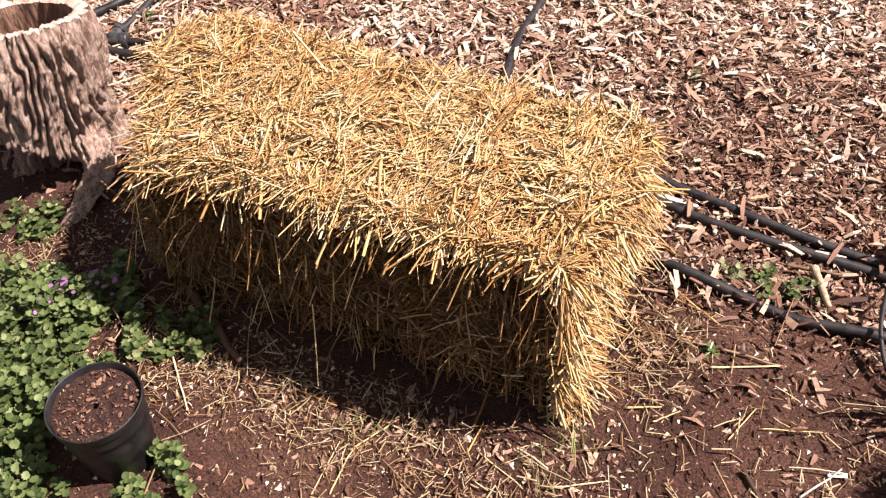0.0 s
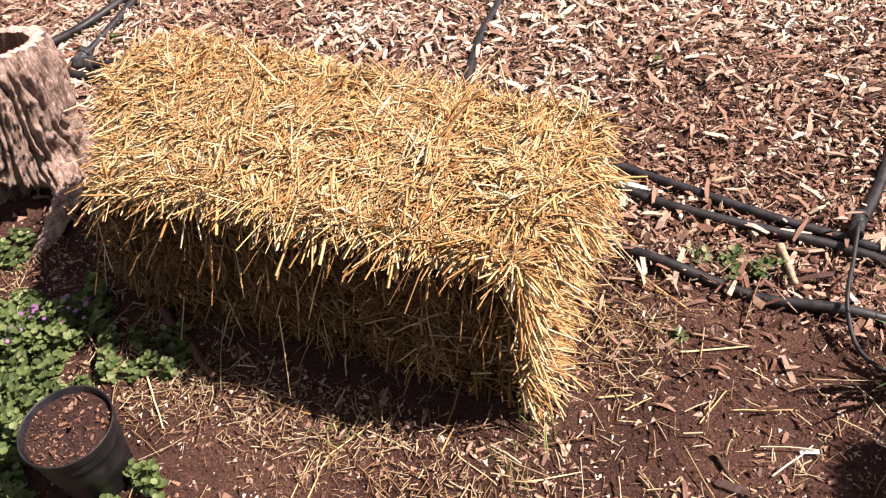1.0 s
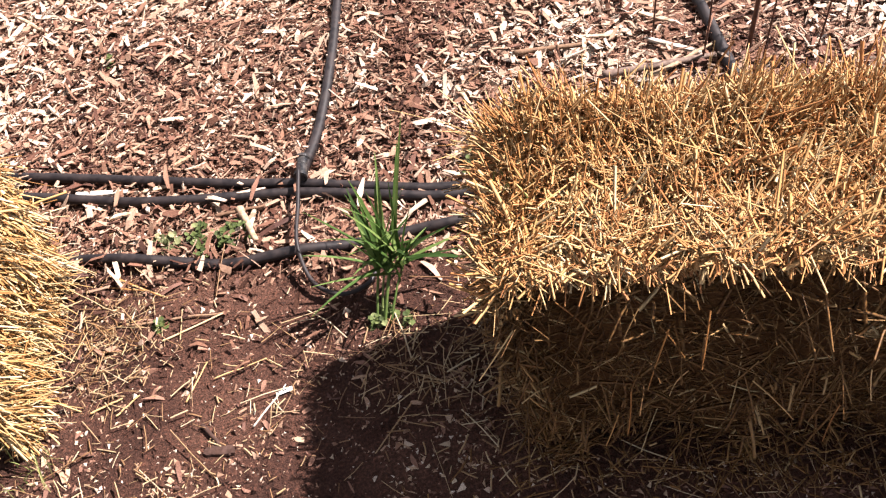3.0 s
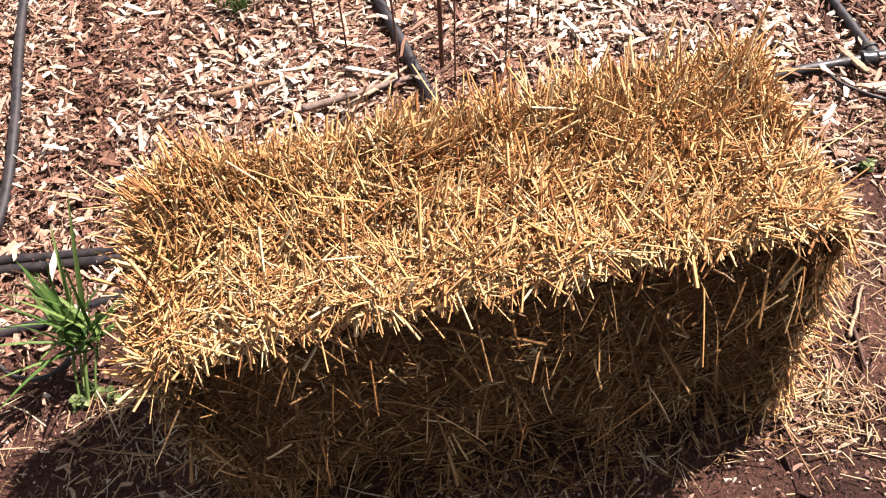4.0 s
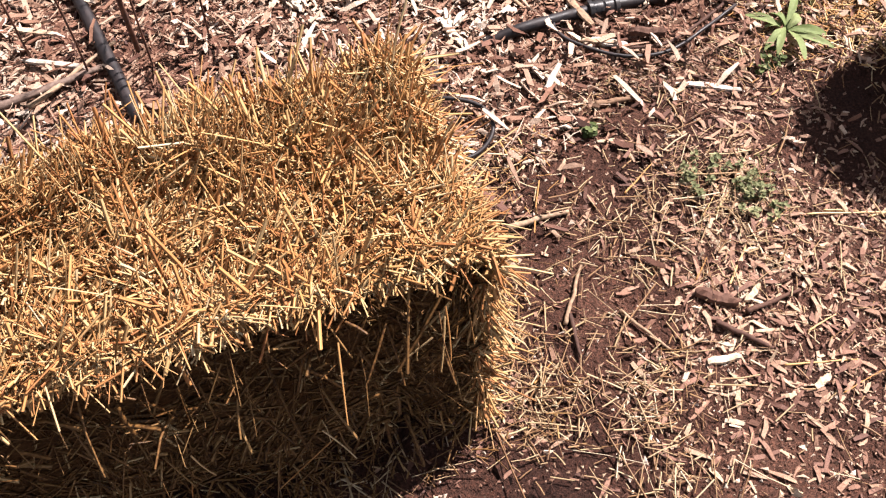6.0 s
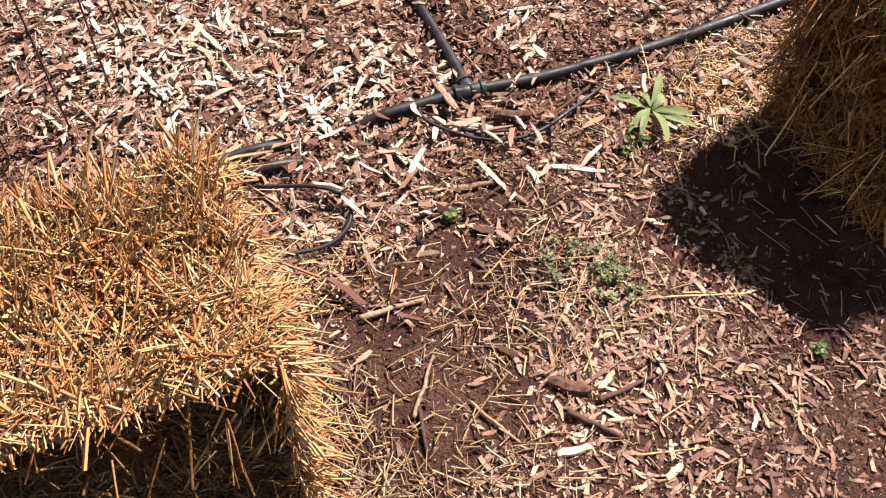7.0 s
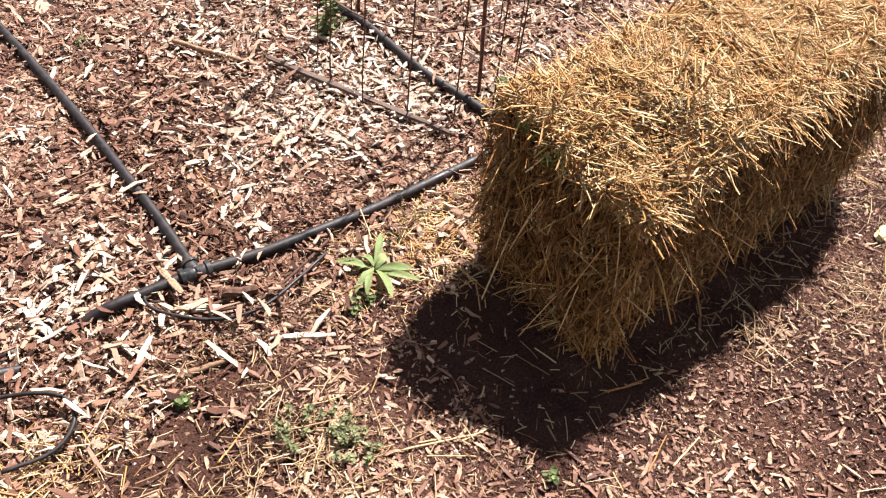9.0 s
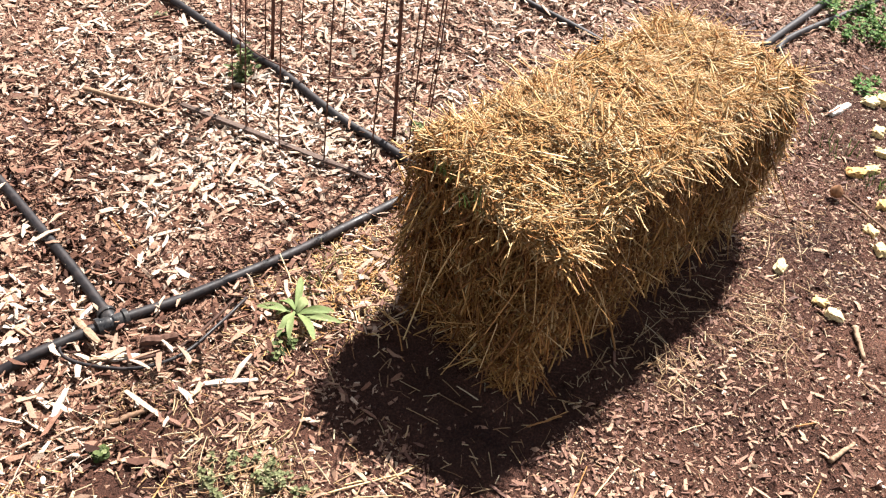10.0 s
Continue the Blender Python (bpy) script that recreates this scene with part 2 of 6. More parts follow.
TURF = leaf_material("grass_tuft_leaf", [(0.0, (0.035, 0.091, 0.014)), (0.6, (0.084, 0.175, 0.035)), (1.0, (0.245, 0.266, 0.098))], island)
TURF_BLADE = leaf_material("thin_grass_blade", [(0.0, (0.10, 0.14, 0.035)), (0.6, (0.22, 0.23, 0.08)), (1.0, (0.36, 0.32, 0.14))], per_object)
FLOWER = leaf_material("purple_flower", [(0.0, (0.154, 0.049, 0.14)), (1.0, (0.294, 0.14, 0.28))], island)
STALK = leaf_material("grain_stem", [(0.0, (0.10, 0.15, 0.04)), (1.0, (0.17, 0.21, 0.07))], per_object)
STEM = leaf_material("weed_stem", [(0.0, (0.063, 0.07, 0.035)), (1.0, (0.112, 0.091, 0.056))], island, 0.1)

# ---------------------------------------------------------------- mesh helpers


def np_mesh(name, verts, faces, mat, smooth=False):
    """One mesh from arrays of places and of equal-sided faces."""
    me = bpy.data.meshes.new(name)
    verts, faces = np.asarray(verts, np.float32), np.asarray(faces, np.int32)
    me.vertices.add(len(verts))
    me.vertices.foreach_set("co", verts.ravel())
    k = faces.shape[1]
    me.loops.add(faces.size)
    me.loops.foreach_set("vertex_index", faces.ravel())
    me.polygons.add(len(faces))
    me.polygons.foreach_set("loop_start", np.arange(0, faces.size, k, dtype=np.int32))
    me.polygons.foreach_set("use_smooth", np.full(len(faces), smooth))
    me.update(calc_edges=True)
    me.validate()
    me.materials.append(mat)
    return me


def part_mesh(name, me, parent, label="", kind=""):
    ob = new(name, me)
    ob.parent = parent
    return tagged(ob, label, kind=kind)


def part(name, bm, mat, parent, label="", smooth=True):
    """Links a bmesh as one mesh object under a thing or a part."""
    me = bpy.data.meshes.new(name)
    for f in bm.faces:
        f.smooth = smooth
    bm.to_mesh(me)
    bm.free()
    me.materials.append(mat)
    return part_mesh(name, me, parent, label)


def empty(name, at, label, category, group="", yaw=0.0):
    ob = new(name)
    ob.empty_display_size = 0.1
    ob.matrix_world = pose(at[0], at[1], at[2] if len(at) > 2 else 0, 0, 0, yaw)
    return tagged(ob, label, category, group)


def unit(v):
    return v / np.maximum(np.linalg.norm(v, axis=-1, keepdims=True), 1e-9)


def stalks(P, D, L, R, droop, rings, rng, flat=0.0, taper=1.0):
    """Many thin three-sided stalks: starts P, ways D, lengths L, radii R, sagging ends."""
    n = len(P)
    ref = np.where(np.abs(D[:, 2:3]) > 0.9, [[1.0, 0, 0]], [[0, 0, 1.0]])
    A = unit(np.cross(D, ref))
    B = np.cross(D, A)
    spin = rng.uniform(0, 2 * np.pi, n)
    V = np.empty((n, rings, 3, 3))
    side = rng.normal(0, 0.8, n)
    for k in range(rings):
        s = k / (rings - 1)
        mid = P + D * (L * s)[:, None]
        mid[:, 2] -= droop * L * s * s
        mid += A * (side * L * 0.12 * s * s)[:, None]
        rr = R * (1 + (taper - 1) * s)
        for j in range(3):
            a = spin + j * 2 * np.pi / 3
            V[:, k, j] = mid + A * (np.cos(a) * rr)[:, None] + B * (np.sin(a) * rr * (1 - flat))[:, None]
    q = []
    for k in range(rings - 1):
        for j in range(3):
            q.append((k * 3 + j, k * 3 + (j + 1) % 3, (k + 1) * 3 + (j + 1) % 3, (k + 1) * 3 + j))
    F = np.array(q)[None] + (np.arange(n) * rings * 3)[:, None, None]
    return V.reshape(-1, 3), F.reshape(-1, 4)


SHRED = [(0, 1, 3, 2), (8, 10, 11, 9)]
for k in (0, 4):
    SHRED += [(k + 1, k + 5, k + 7, k + 3), (k, k + 4, k + 5, k + 1), (k + 2, k + 3, k + 7, k + 6)]
SHRED = np.array(SHRED)


def slivers(P, yaw, pitch, l, w, t, rng):
    """Many small thin splinters: a skewed four-cornered face with two edges turned down."""
    n = len(P)
    V = np.empty((n, 8, 3))
    ex, ey = rng.uniform(0.55, 1.1, (4, n)), rng.uniform(0.2, 1.1, (4, n))
    for i in range(8):
        k = i % 4
        x, y = k >> 1, k & 1
        V[:, i] = np.stack([(x - 0.5) * l * ex[k], (y - 0.5) * w * ey[k], np.where(i < 4, 0.5, -0.5) * t + (x - 0.5) * l * np.sin(pitch)], -1)
    X, Y = V[..., 0] * np.cos(yaw)[:, None] - V[..., 1] * np.sin(yaw)[:, None], V[..., 0] * np.sin(yaw)[:, None] + V[..., 1] * np.cos(yaw)[:, None]
    V = np.stack([X, Y, V[..., 2] + (V[..., 1] * rng.normal(0, 0.45, n)[:, None])], -1) + P[:, None]
    faces = np.array([(0, 1, 3, 2), (0, 2, 6, 4), (1, 5, 7, 3)])
    return V.reshape(-1, 3), (faces[None] + (np.arange(n) * 8)[:, None, None]).reshape(-1, 4)


def chips(P, yaw, pitch, roll, l, w, t, rng):
    """Many splintered pieces of wood, each bowed and bent once along its length, with uneven narrowed ends."""
    n = len(P)
    V = np.empty((n, 12, 3))
    ex = rng.uniform(0.62, 1.1, (2, 2, n))
    ey = np.stack([rng.uniform(0.2, 1.0, (2, n)), rng.uniform(0.7, 1.1, (2, n)), rng.uniform(0.2, 1.0, (2, n))])
    curl, bow = rng.normal(0, 0.03, n) * l, np.clip(rng.normal(0.02, 0.09, n) * l, -0.003, 0.006)
    for i in range(12):
        x, y, z = i // 4, (i >> 1) & 1, i & 1
        V[:, i, 0] = (x - 1) * 0.5 * l * (ex[x // 2, y] if x != 1 else 1.0)
        V[:, i, 1] = (y - 0.5) * w * ey[x, y] + (curl if x == 1 else 0.0)
        V[:, i, 2] = (z - 0.5) * t * (0.5 + 0.5 * ey[x, y]) + (bow if x == 1 else 0.0)
    cy, sy, cp, sp, cr, sr = np.cos(yaw), np.sin(yaw), np.cos(pitch), np.sin(pitch), np.cos(roll), np.sin(roll)
    X, Y, Z = V[..., 0], V[..., 1], V[..., 2]
    Y, Z = Y * cr[:, None] - Z * sr[:, None], Y * sr[:, None] + Z * cr[:, None]
    X, Z = X * cp[:, None] - Z * sp[:, None], X * sp[:, None] + Z * cp[:, None]
    X, Y = X * cy[:, None] - Y * sy[:, None], X * sy[:, None] + Y * cy[:, None]
    V = np.stack([X, Y, Z], -1) + P[:, None]
    F = SHRED[None] + (np.arange(n) * 12)[:, None, None]
    return V.reshape(-1, 3), F.reshape(-1, 4)


def flakes(P, size, rng):
    """Many crumbs: small uneven four-cornered bits."""
    n = len(P)
    base = np.array([(-1, -0.5, -0.2), (1, -0.4, -0.2), (0.1, 0.8, -0.2), (0.0, 0.0, 0.45)])
    V = (base[None] + rng.normal(0, 0.28, (n, 4, 3))) * size[:, None, None]
    a = rng.uniform(0, 6.283, n)
    X, Y = V[..., 0] * np.cos(a)[:, None] - V[..., 1] * np.sin(a)[:, None], V[..., 0] * np.sin(a)[:, None] + V[..., 1] * np.cos(a)[:, None]
    V = np.stack([X, Y, V[..., 2]], -1) + P[:, None]
    F = np.array([(0, 1, 3), (1, 2, 3), (2, 0, 3)])[None] + (np.arange(n) * 4)[:, None, None]
    return V.reshape(-1, 3), F.reshape(-1, 3)


def ground_z(x, y):
    """The lie of the ground: low swells and fine lumps."""
    x, y = np.asarray(x, float), np.asarray(y, float)
    z = 0.005 * np.sin(3.1 * x + 1.3 * y + 0.4) + 0.004 * np.sin(4.7 * y - 2.2 * x + 1.0)
    z = z + 0.0030 * np.sin(13.0 * x + 5.0 * y) * np.sin(11.0 * y - 4.0 * x + 0.7)
    z = z + 0.0018 * np.sin(31.0 * x - 17.0 * y) * np.sin(29.0 * y + 12.0 * x)
    far = np.maximum.reduce([-1.8 - x, x - 5.6, -2.1 - y, y - 2.8, 0 * x])
    return z * np.clip(1 - far / 1.2, 0, 1)


EDGE_X = [-6, -2, -0.9, -0.5, 0.2, 0.55, 0.9, 1.2, 1.7, 2.05, 2.4, 2.65, 2.85, 3.5, 4.5, 6, 12]
EDGE_Y = [2.2, 1.95, 1.72, 1.45, 1.22, 1.09, 0.99, 0.78, 0.36, 0.34, 0.12, -0.06, -0.25, -0.70, -1.02, -1.7, -3.5]


def mulch_depth(x, y):
    """Metres behind the edge of the wood-chip mulch; negative on the bare soil."""
    return y - np.interp(x, EDGE_X, EDGE_Y) + 0.05 * np.sin(7 * x + 2 * y) + 0.03 * np.sin(17 * x - 9 * y)

# ---------------------------------------------------------------- ground
def axis_steps(lo, hi, step, far):
    near = np.arange(lo, hi + step / 2, step)
    out = np.geomspace(step * 2, far, 26)
    return np.concatenate([lo - out[::-1], near, hi + out])


gx, gy = axis_steps(-1.6, 5.4, 0.034, 400.0), axis_steps(-1.9, 2.6, 0.034, 400.0)
GX, GY = np.meshgrid(gx, gy, indexing="ij")
GZ = ground_z(GX, GY)
idx = np.arange(GX.size).reshape(GX.shape)
gf = np.stack([idx[:-1, :-1], idx[1:, :-1], idx[1:, 1:], idx[:-1, 1:]], -1).reshape(-1, 4)
ground = new("ground", np_mesh("ground", np.stack([GX, GY, GZ], -1).reshape(-1, 3), gf, SOIL, True))
tagged(ground, "dark reddish-brown garden soil under mulch and straw", "ground", kind="structure")

rng = np.random.default_rng(11)

# bales: centre, yaw, length, width, height, taper of the far-left end
BALES = [
    dict(c=(-0.245, 1.234), yaw=-26.4, L=0.90, W=0.435, pinch=0.15, cut=0.08, bulge=0.055, H=0.405, taper=0.0, slump=0.02, mode=1),
    dict(c=(1.284, 0.393), yaw=-28.2, L=0.94, W=0.36, H=0.49, taper=0.12, slump=0.015, mode=2, foot=1.0, flare=0.22),
    dict(c=(3.165, -0.480), yaw=-24.0, L=0.99, W=0.42, H=0.49, taper=0.0, slump=0.03, torn=0.045, cut=0.03, mode=3),
]


def inside_bale(x, y, grow=0.0):
    hit = np.zeros(np.shape(x), bool)
    for q in BALES:
        a = radians(q["yaw"])
        dx, dy = x - q["c"][0], y - q["c"][1]
        u, v = dx * math.cos(a) + dy * math.sin(a), -dx * math.sin(a) + dy * math.cos(a)
        hit |= (np.abs(u) < q["L"] / 2 + grow) & (np.abs(v) < q["W"] / 2 + grow)
    return hit


def scatter_band(n, x0, x1, lo, hi):
    """Places between two distances from the edge of the mulch."""
    x = rng.uniform(x0, x1, n)
    reach = np.interp(x, [1.2, 2.4, 4.2, 5.4], [1.0, 1.85, 1.75, 1.1]) if hi > 1 else 1.0
    return x, np.interp(x, EDGE_X, EDGE_Y) + lo + (hi * reach - lo) * rng.uniform(0, 1, n)


def chip_layer(name, x, y, l, w, t, lift, tilt, label, mat=CHIP, split=0.021):
    n = len(x)
    z = ground_z(x, y) + t * 0.4 + rng.uniform(0, 1, n) * lift
    P, yaw, pitch, roll = np.stack([x, y, z], -1), rng.uniform(0, 6.283, n), rng.normal(0, tilt, n), rng.normal(0, tilt * 1.4, n)
    k = l > split
    V, F = chips(P[k], yaw[k], pitch[k], roll[k], l[k], w[k], t[k], rng)
    V2, F2 = slivers(P[~k], yaw[~k], pitch[~k], l[~k], w[~k], t[~k], rng)
    V, F = np.concatenate([V, V2]), np.concatenate([F, F2 + len(V)])
    ob = new(name, np_mesh(name, V, F, mat))
    return tagged(ob, label, "wood chips", kind="stuff")


# matted bed of fine mulch under the loose chips
bx, by = axis_steps(-1.7, 5.5, 0.04, 300.0), axis_steps(-2.0, 2.7, 0.04, 300.0)
BX, BY = np.meshgrid(bx, by, indexing="ij")
bd = mulch_depth(BX, BY)
BZ = ground_z(BX, BY) + np.clip(bd / 0.10, -1, 1) * 0.006 + 0.002 * np.sin(57 * BX + 31 * BY) * np.sin(49 * BY - 23 * BX)
BZ = BZ + 0.014 * np.clip(np.maximum.reduce([-1.7 - BX, BX - 5.5, BY - 2.7, 0 * BX]) / 0.5, 0, 1)
idx = np.arange(BX.size).reshape(BX.shape)
ok = (bd[:-1, :-1] > -0.03) & (bd[1:, 1:] > -0.03)
bf = np.stack([idx[:-1, :-1], idx[1:, :-1], idx[1:, 1:], idx[:-1, 1:]], -1)[ok]
mulch_bed = new("mulch_bed", np_mesh("mulch_bed", np.stack([BX, BY, BZ], -1).reshape(-1, 3), bf, MAT_BED, True))
tagged(mulch_bed, "matted bed of fine shredded bark mulch over the soil", "mulch", kind="structure")
# two old furrows, not dug: few pale chips lie there, dark bark gives shade
FURROWS = [((1.13, 1.52), 62, 0.42, 0.030), ((2.64, 0.58), 68, 0.34, 0.032)]


def in_furrow(x, y):
    hit = np.zeros(np.shape(x), bool)
    for (cx, cy), yaw, half, wide in FURROWS:
        a = radians(yaw)
        u, v = (x - cx) * math.cos(a) + (y - cy) * math.sin(a), -(x - cx) * math.sin(a) + (y - cy) * math.cos(a)
        hit |= (np.abs(u) < half) & (np.abs(v + 0.012 * np.sin(17 * u)) < wide * (0.7 + 0.3 * np.sin(23 * u + 1)))
    return hit


# deep mulch: shreds of many sizes
x, y = scatter_band(80000, -1.5, 5.4, -0.22, 1.3)
keep = (rng.uniform(0, 1, len(x)) < np.clip(0.5 + mulch_depth(x, y) / 0.16, 0.05, 1)) & ~inside_bale(x, y, -0.03) & ~(in_furrow(x, y) & (rng.uniform(0, 1, len(x)) < 0.85))
x, y = x[keep], y[keep]
n = len(x)
big = rng.uniform(0, 1, n) < 0.28
l = np.where(big, np.clip(rng.lognormal(math.log(0.034), 0.45, n), 0.014, 0.10), np.clip(rng.lognormal(math.log(0.0150), 0.60, n), 0.005, 0.06))
w = np.clip(l * np.where(big, rng.uniform(0.08, 0.28, n), rng.uniform(0.12, 0.50, n)), 0.0020, 0.014)
chip_layer("wood_chip_mulch", x, y, l, w, rng.uniform(0.0008, 0.0032, n), 0.023, 0.32, "thick mulch of shredded red-brown and bleached wood chips")


# patches of bare trodden soil
BARE = [(2.14, 0.20, 0.15, 0.08), (1.86, 0.05, 0.09, 0.12), (1.93, -0.10, 0.07, 0.06), (1.75, -0.05, 0.1, 0.1), (0.46, 0.90, 0.17, 0.13), (0.30, 0.78, 0.14, 0.08), (2.42, -0.15, 0.08, 0.10), (2.28, 0.16, 0.075, 0.10)]


def soil_litter(n, lo):
    """Places on the bare soil that thin out unevenly away from the bales."""
    x, y = scatter_band(n, -1.9, 5.9, lo, 0.1)
    d = mulch_depth(x, y)
    clump = 0.5 + 0.5 * np.sin(5 * x + 1.7 * np.sin(6 * y)) * np.sin(6.5 * y + 1.3 * np.sin(4 * x))
    fade = np.clip((1.75 + d + 0.25 * np.sin(3 * x)) / 0.6, 0, 1) * np.clip((5.7 - x + 0.4 * np.sin(4 * y)) / 0.9, 0, 1) * np.clip((x + 1.8 + 0.3 * np.sin(5 * y)) / 0.5, 0, 1)
    clump = np.clip((clump + 0.22 * np.sin(13 * x + 9 * y) * np.sin(11 * y - 7 * x) - 0.24) / 0.38, 0, 1)
    want = np.where(x > 1.6, np.where(x > 2.4, 0.50, 0.16) + np.where(x > 2.4, 0.50, 0.66) * clump, 0.09 + 0.27 * clump) * fade
    # litter is left out where the long bale's shadow falls, to deepen that shade
    want = want * np.where((x > 2.2) & inside_bale(x + 0.19, y - 0.02, 0.05 + 0.02 * np.sin(9 * x)), 0.05, 1.0)
    for cx, cy, rx, ry in BARE:
        want = want * np.where(((x - cx) / rx) ** 2 + ((y - cy) / ry) ** 2 + 0.35 * np.sin(31 * x + 17 * y) < 1, 0.22, 1.0)
    keep = (rng.uniform(0, 1, n) < want) & ~inside_bale(x, y, 0.0)
    return x[keep], y[keep]


# thinner chips strewn over the soil
x, y = soil_litter(84000, -1.9)
more = [(2.20, -0.10, 0.16, 900), (2.35, 0.14, 0.16, 700), (2.36, -0.42, 0.12, 200), (2.62, -0.80, 0.20, 900), (2.9, -0.9, 0.25, 1500), (2.0, -0.27, 0.14, 900), (3.35, -0.88, 0.14, 500), (0.62, 0.80, 0.09, 260), (-0.25, 0.84, 0.22, 380), (0.05, 0.78, 0.15, 300), (2.1, -0.4, 0.16, 700)]
x = np.concatenate([x] + [rng.normal(cx, s, k) for cx, cy, s, k in more])
y = np.concatenate([y] + [rng.normal(cy, s * 0.8, k) for cx, cy, s, k in more])
bare = np.zeros(len(x), bool)
for cx, cy, rx, ry in BARE:
    bare |= ((x - cx) / rx) ** 2 + ((y - cy) / ry) ** 2 + 0.35 * np.sin(31 * x + 17 * y) < 1
# most chips inside the long bale's shadow are dropped to darken it
keep = ~inside_bale(x, y, 0.0) & ~(bare & (rng.uniform(0, 1, len(x)) < 0.5)) & ~((x > 2.2) & inside_bale(x + 0.19, y - 0.02, 0.05) & (rng.uniform(0, 1, len(x)) < 0.85))
x, y = x[keep], y[keep]
n = len(x)
l = np.clip(rng.lognormal(np.where((x > 1.6) & (x < 2.6), math.log(0.0100), math.log(0.0060)), 0.82, n), 0.0025, 0.050)
chip_layer("strewn_wood_chips", x, y, l, np.clip(l * rng.uniform(0.13, 0.55, n), 0.0014, 0.009), rng.uniform(0.0008, 0.003, n), 0.003, 0.14,
           "loose chips and bark flakes strewn over bare soil", STREWN)
# small reddish flecks between them
x, y = soil_litter(150000, -1.9)
V, F = flakes(np.stack([x, y, ground_z(x, y) + 0.0008], -1), np.clip(rng.lognormal(math.log(0.0036), 0.50, len(x)), 0.0012, 0.012), rng)
tagged(new("wood_flecks", np_mesh("wood_flecks", V, F, FLECK)), "small red-brown flecks of wood scattered on the soil", "wood chips", kind="stuff")
# crumbs of soil, bark and wood
x, y = soil_litter(70000, -1.9)
V, F = flakes(np.stack([x, y, ground_z(x, y) + 0.0005], -1), np.clip(rng.lognormal(math.log(0.0030), 0.45, len(x)), 0.001, 0.009), rng)
tagged(new("wood_crumbs", np_mesh("wood_crumbs", V, F, CRUMB)), "fine crumbs of bark and wood on dark soil", "wood chips", kind="stuff")
# pale specks of broken chips
x, y = rng.uniform(-1.0, 4.6, 30000), rng.uniform(-1.8, 1.5, 30000)
d = mulch_depth(x, y)
# no pale specks in the long bale's shadow, so that it stays dark
keep = (d < 0.05) & (d > -1.5) & ~inside_bale(x, y, 0.0) & ~((x > 2.2) & inside_bale(x + 0.19, y - 0.02, 0.06))
x, y = x[keep], y[keep]
V, F = flakes(np.stack([x, y, ground_z(x, y) + 0.0012], -1), np.clip(rng.lognormal(math.log(0.0026), 0.55, len(x)), 0.001, 0.010), rng)
tagged(new("wood_specks", np_mesh("wood_specks", V, F, PALE_CHIP)), "tiny pale specks of broken wood on bare soil", "wood chips", kind="stuff")
# clods of the soil itself
x, y = rng.uniform(-1.0, 4.3, 120000), rng.uniform(-1.9, 1.6, 120000)
d = mulch_depth(x, y)
keep = (d < 0.06) & (d > -1.45) & ~inside_bale(x, y, 0.0)
x, y = x[keep], y[keep]
V, F = flakes(np.stack([x, y, ground_z(x, y) + 0.0006], -1), np.clip(rng.lognormal(math.log(0.0040), 0.5, len(x)), 0.0015, 0.014), rng)
tagged(new("soil_clods", np_mesh("soil_clods", V, F, SOIL)), "crumbly clods of dark red-brown soil", "soil", kind="stuff")
# darker shreds of bark in drifts; two strips stand in for furrow shade
places = []
for cx, cy, sx, sy, yaw, k in [(0.85, 1.42, 0.30, 0.20, 20, 2200), (0.42, 1.42, 0.16, 0.12, -30, 700), (1.02, 1.15, 0.18, 0.08, -30, 700), (0.66, 1.50, 0.24, 0.16, 30, 1500), (0.92, 1.70, 0.22, 0.20, 40, 1100), (1.13, 1.52, 0.22, 0.020, 62, 2400), (2.64, 0.58, 0.18, 0.022, 68, 1700),
                               (2.45, 0.60, 0.30, 0.20, 20, 1000), (2.80, 0.75, 0.18, 0.20, 60, 700), (2.72, 0.28, 0.14, 0.07, -30, 300), (2.25, 0.36, 0.20, 0.08, -32, 350), (3.6, 0.3, 0.3, 0.2, 0, 200),
                               (0.10, 1.90, 0.12, 0.08, 10, 200), (0.45, 1.85, 0.12, 0.09, 10, 250), (1.95, 0.75, 0.25, 0.12, -30, 500), (3.0, 1.1, 0.25, 0.15, -40, 700)]:
    a = radians(yaw)
    u, v = rng.normal(0, sx, k), rng.normal(0, sy, k)
    places.append(np.stack([cx + u * math.cos(a) - v * math.sin(a), cy + u * math.sin(a) + v * math.cos(a)], -1))
x, y = np.concatenate(places).T
n = len(x)
l = np.clip(rng.lognormal(math.log(0.016), 0.5, n), 0.005, 0.045)
chip_layer("bark_mulch", x, y, l, l * rng.uniform(0.12, 0.45, n), rng.uniform(0.0012, 0.0035, n), 0.024, 0.32, "dark red-brown shreds of bark drifted over the mulch", DARK_BARK, 0.03)
# fine fibrous shreds
x, y = scatter_band(15000, -1.5, 5.2, -0.12, 1.3)
keep = (mulch_depth(x, y) > -0.05) & ~inside_bale(x, y, 0.0) & ~in_furrow(x, y)
x, y = x[keep], y[keep]
n = len(x)
l = np.clip(rng.lognormal(math.log(0.032), 0.4, n), 0.012, 0.09)
chip_layer("bark_fibres", x, y, l, rng.uniform(0.0012, 0.0034, n), rng.uniform(0.0008, 0.002, n), 0.026, 0.30, "thin fibrous shreds of wood lying over the mulch", CHIP, 0.06)
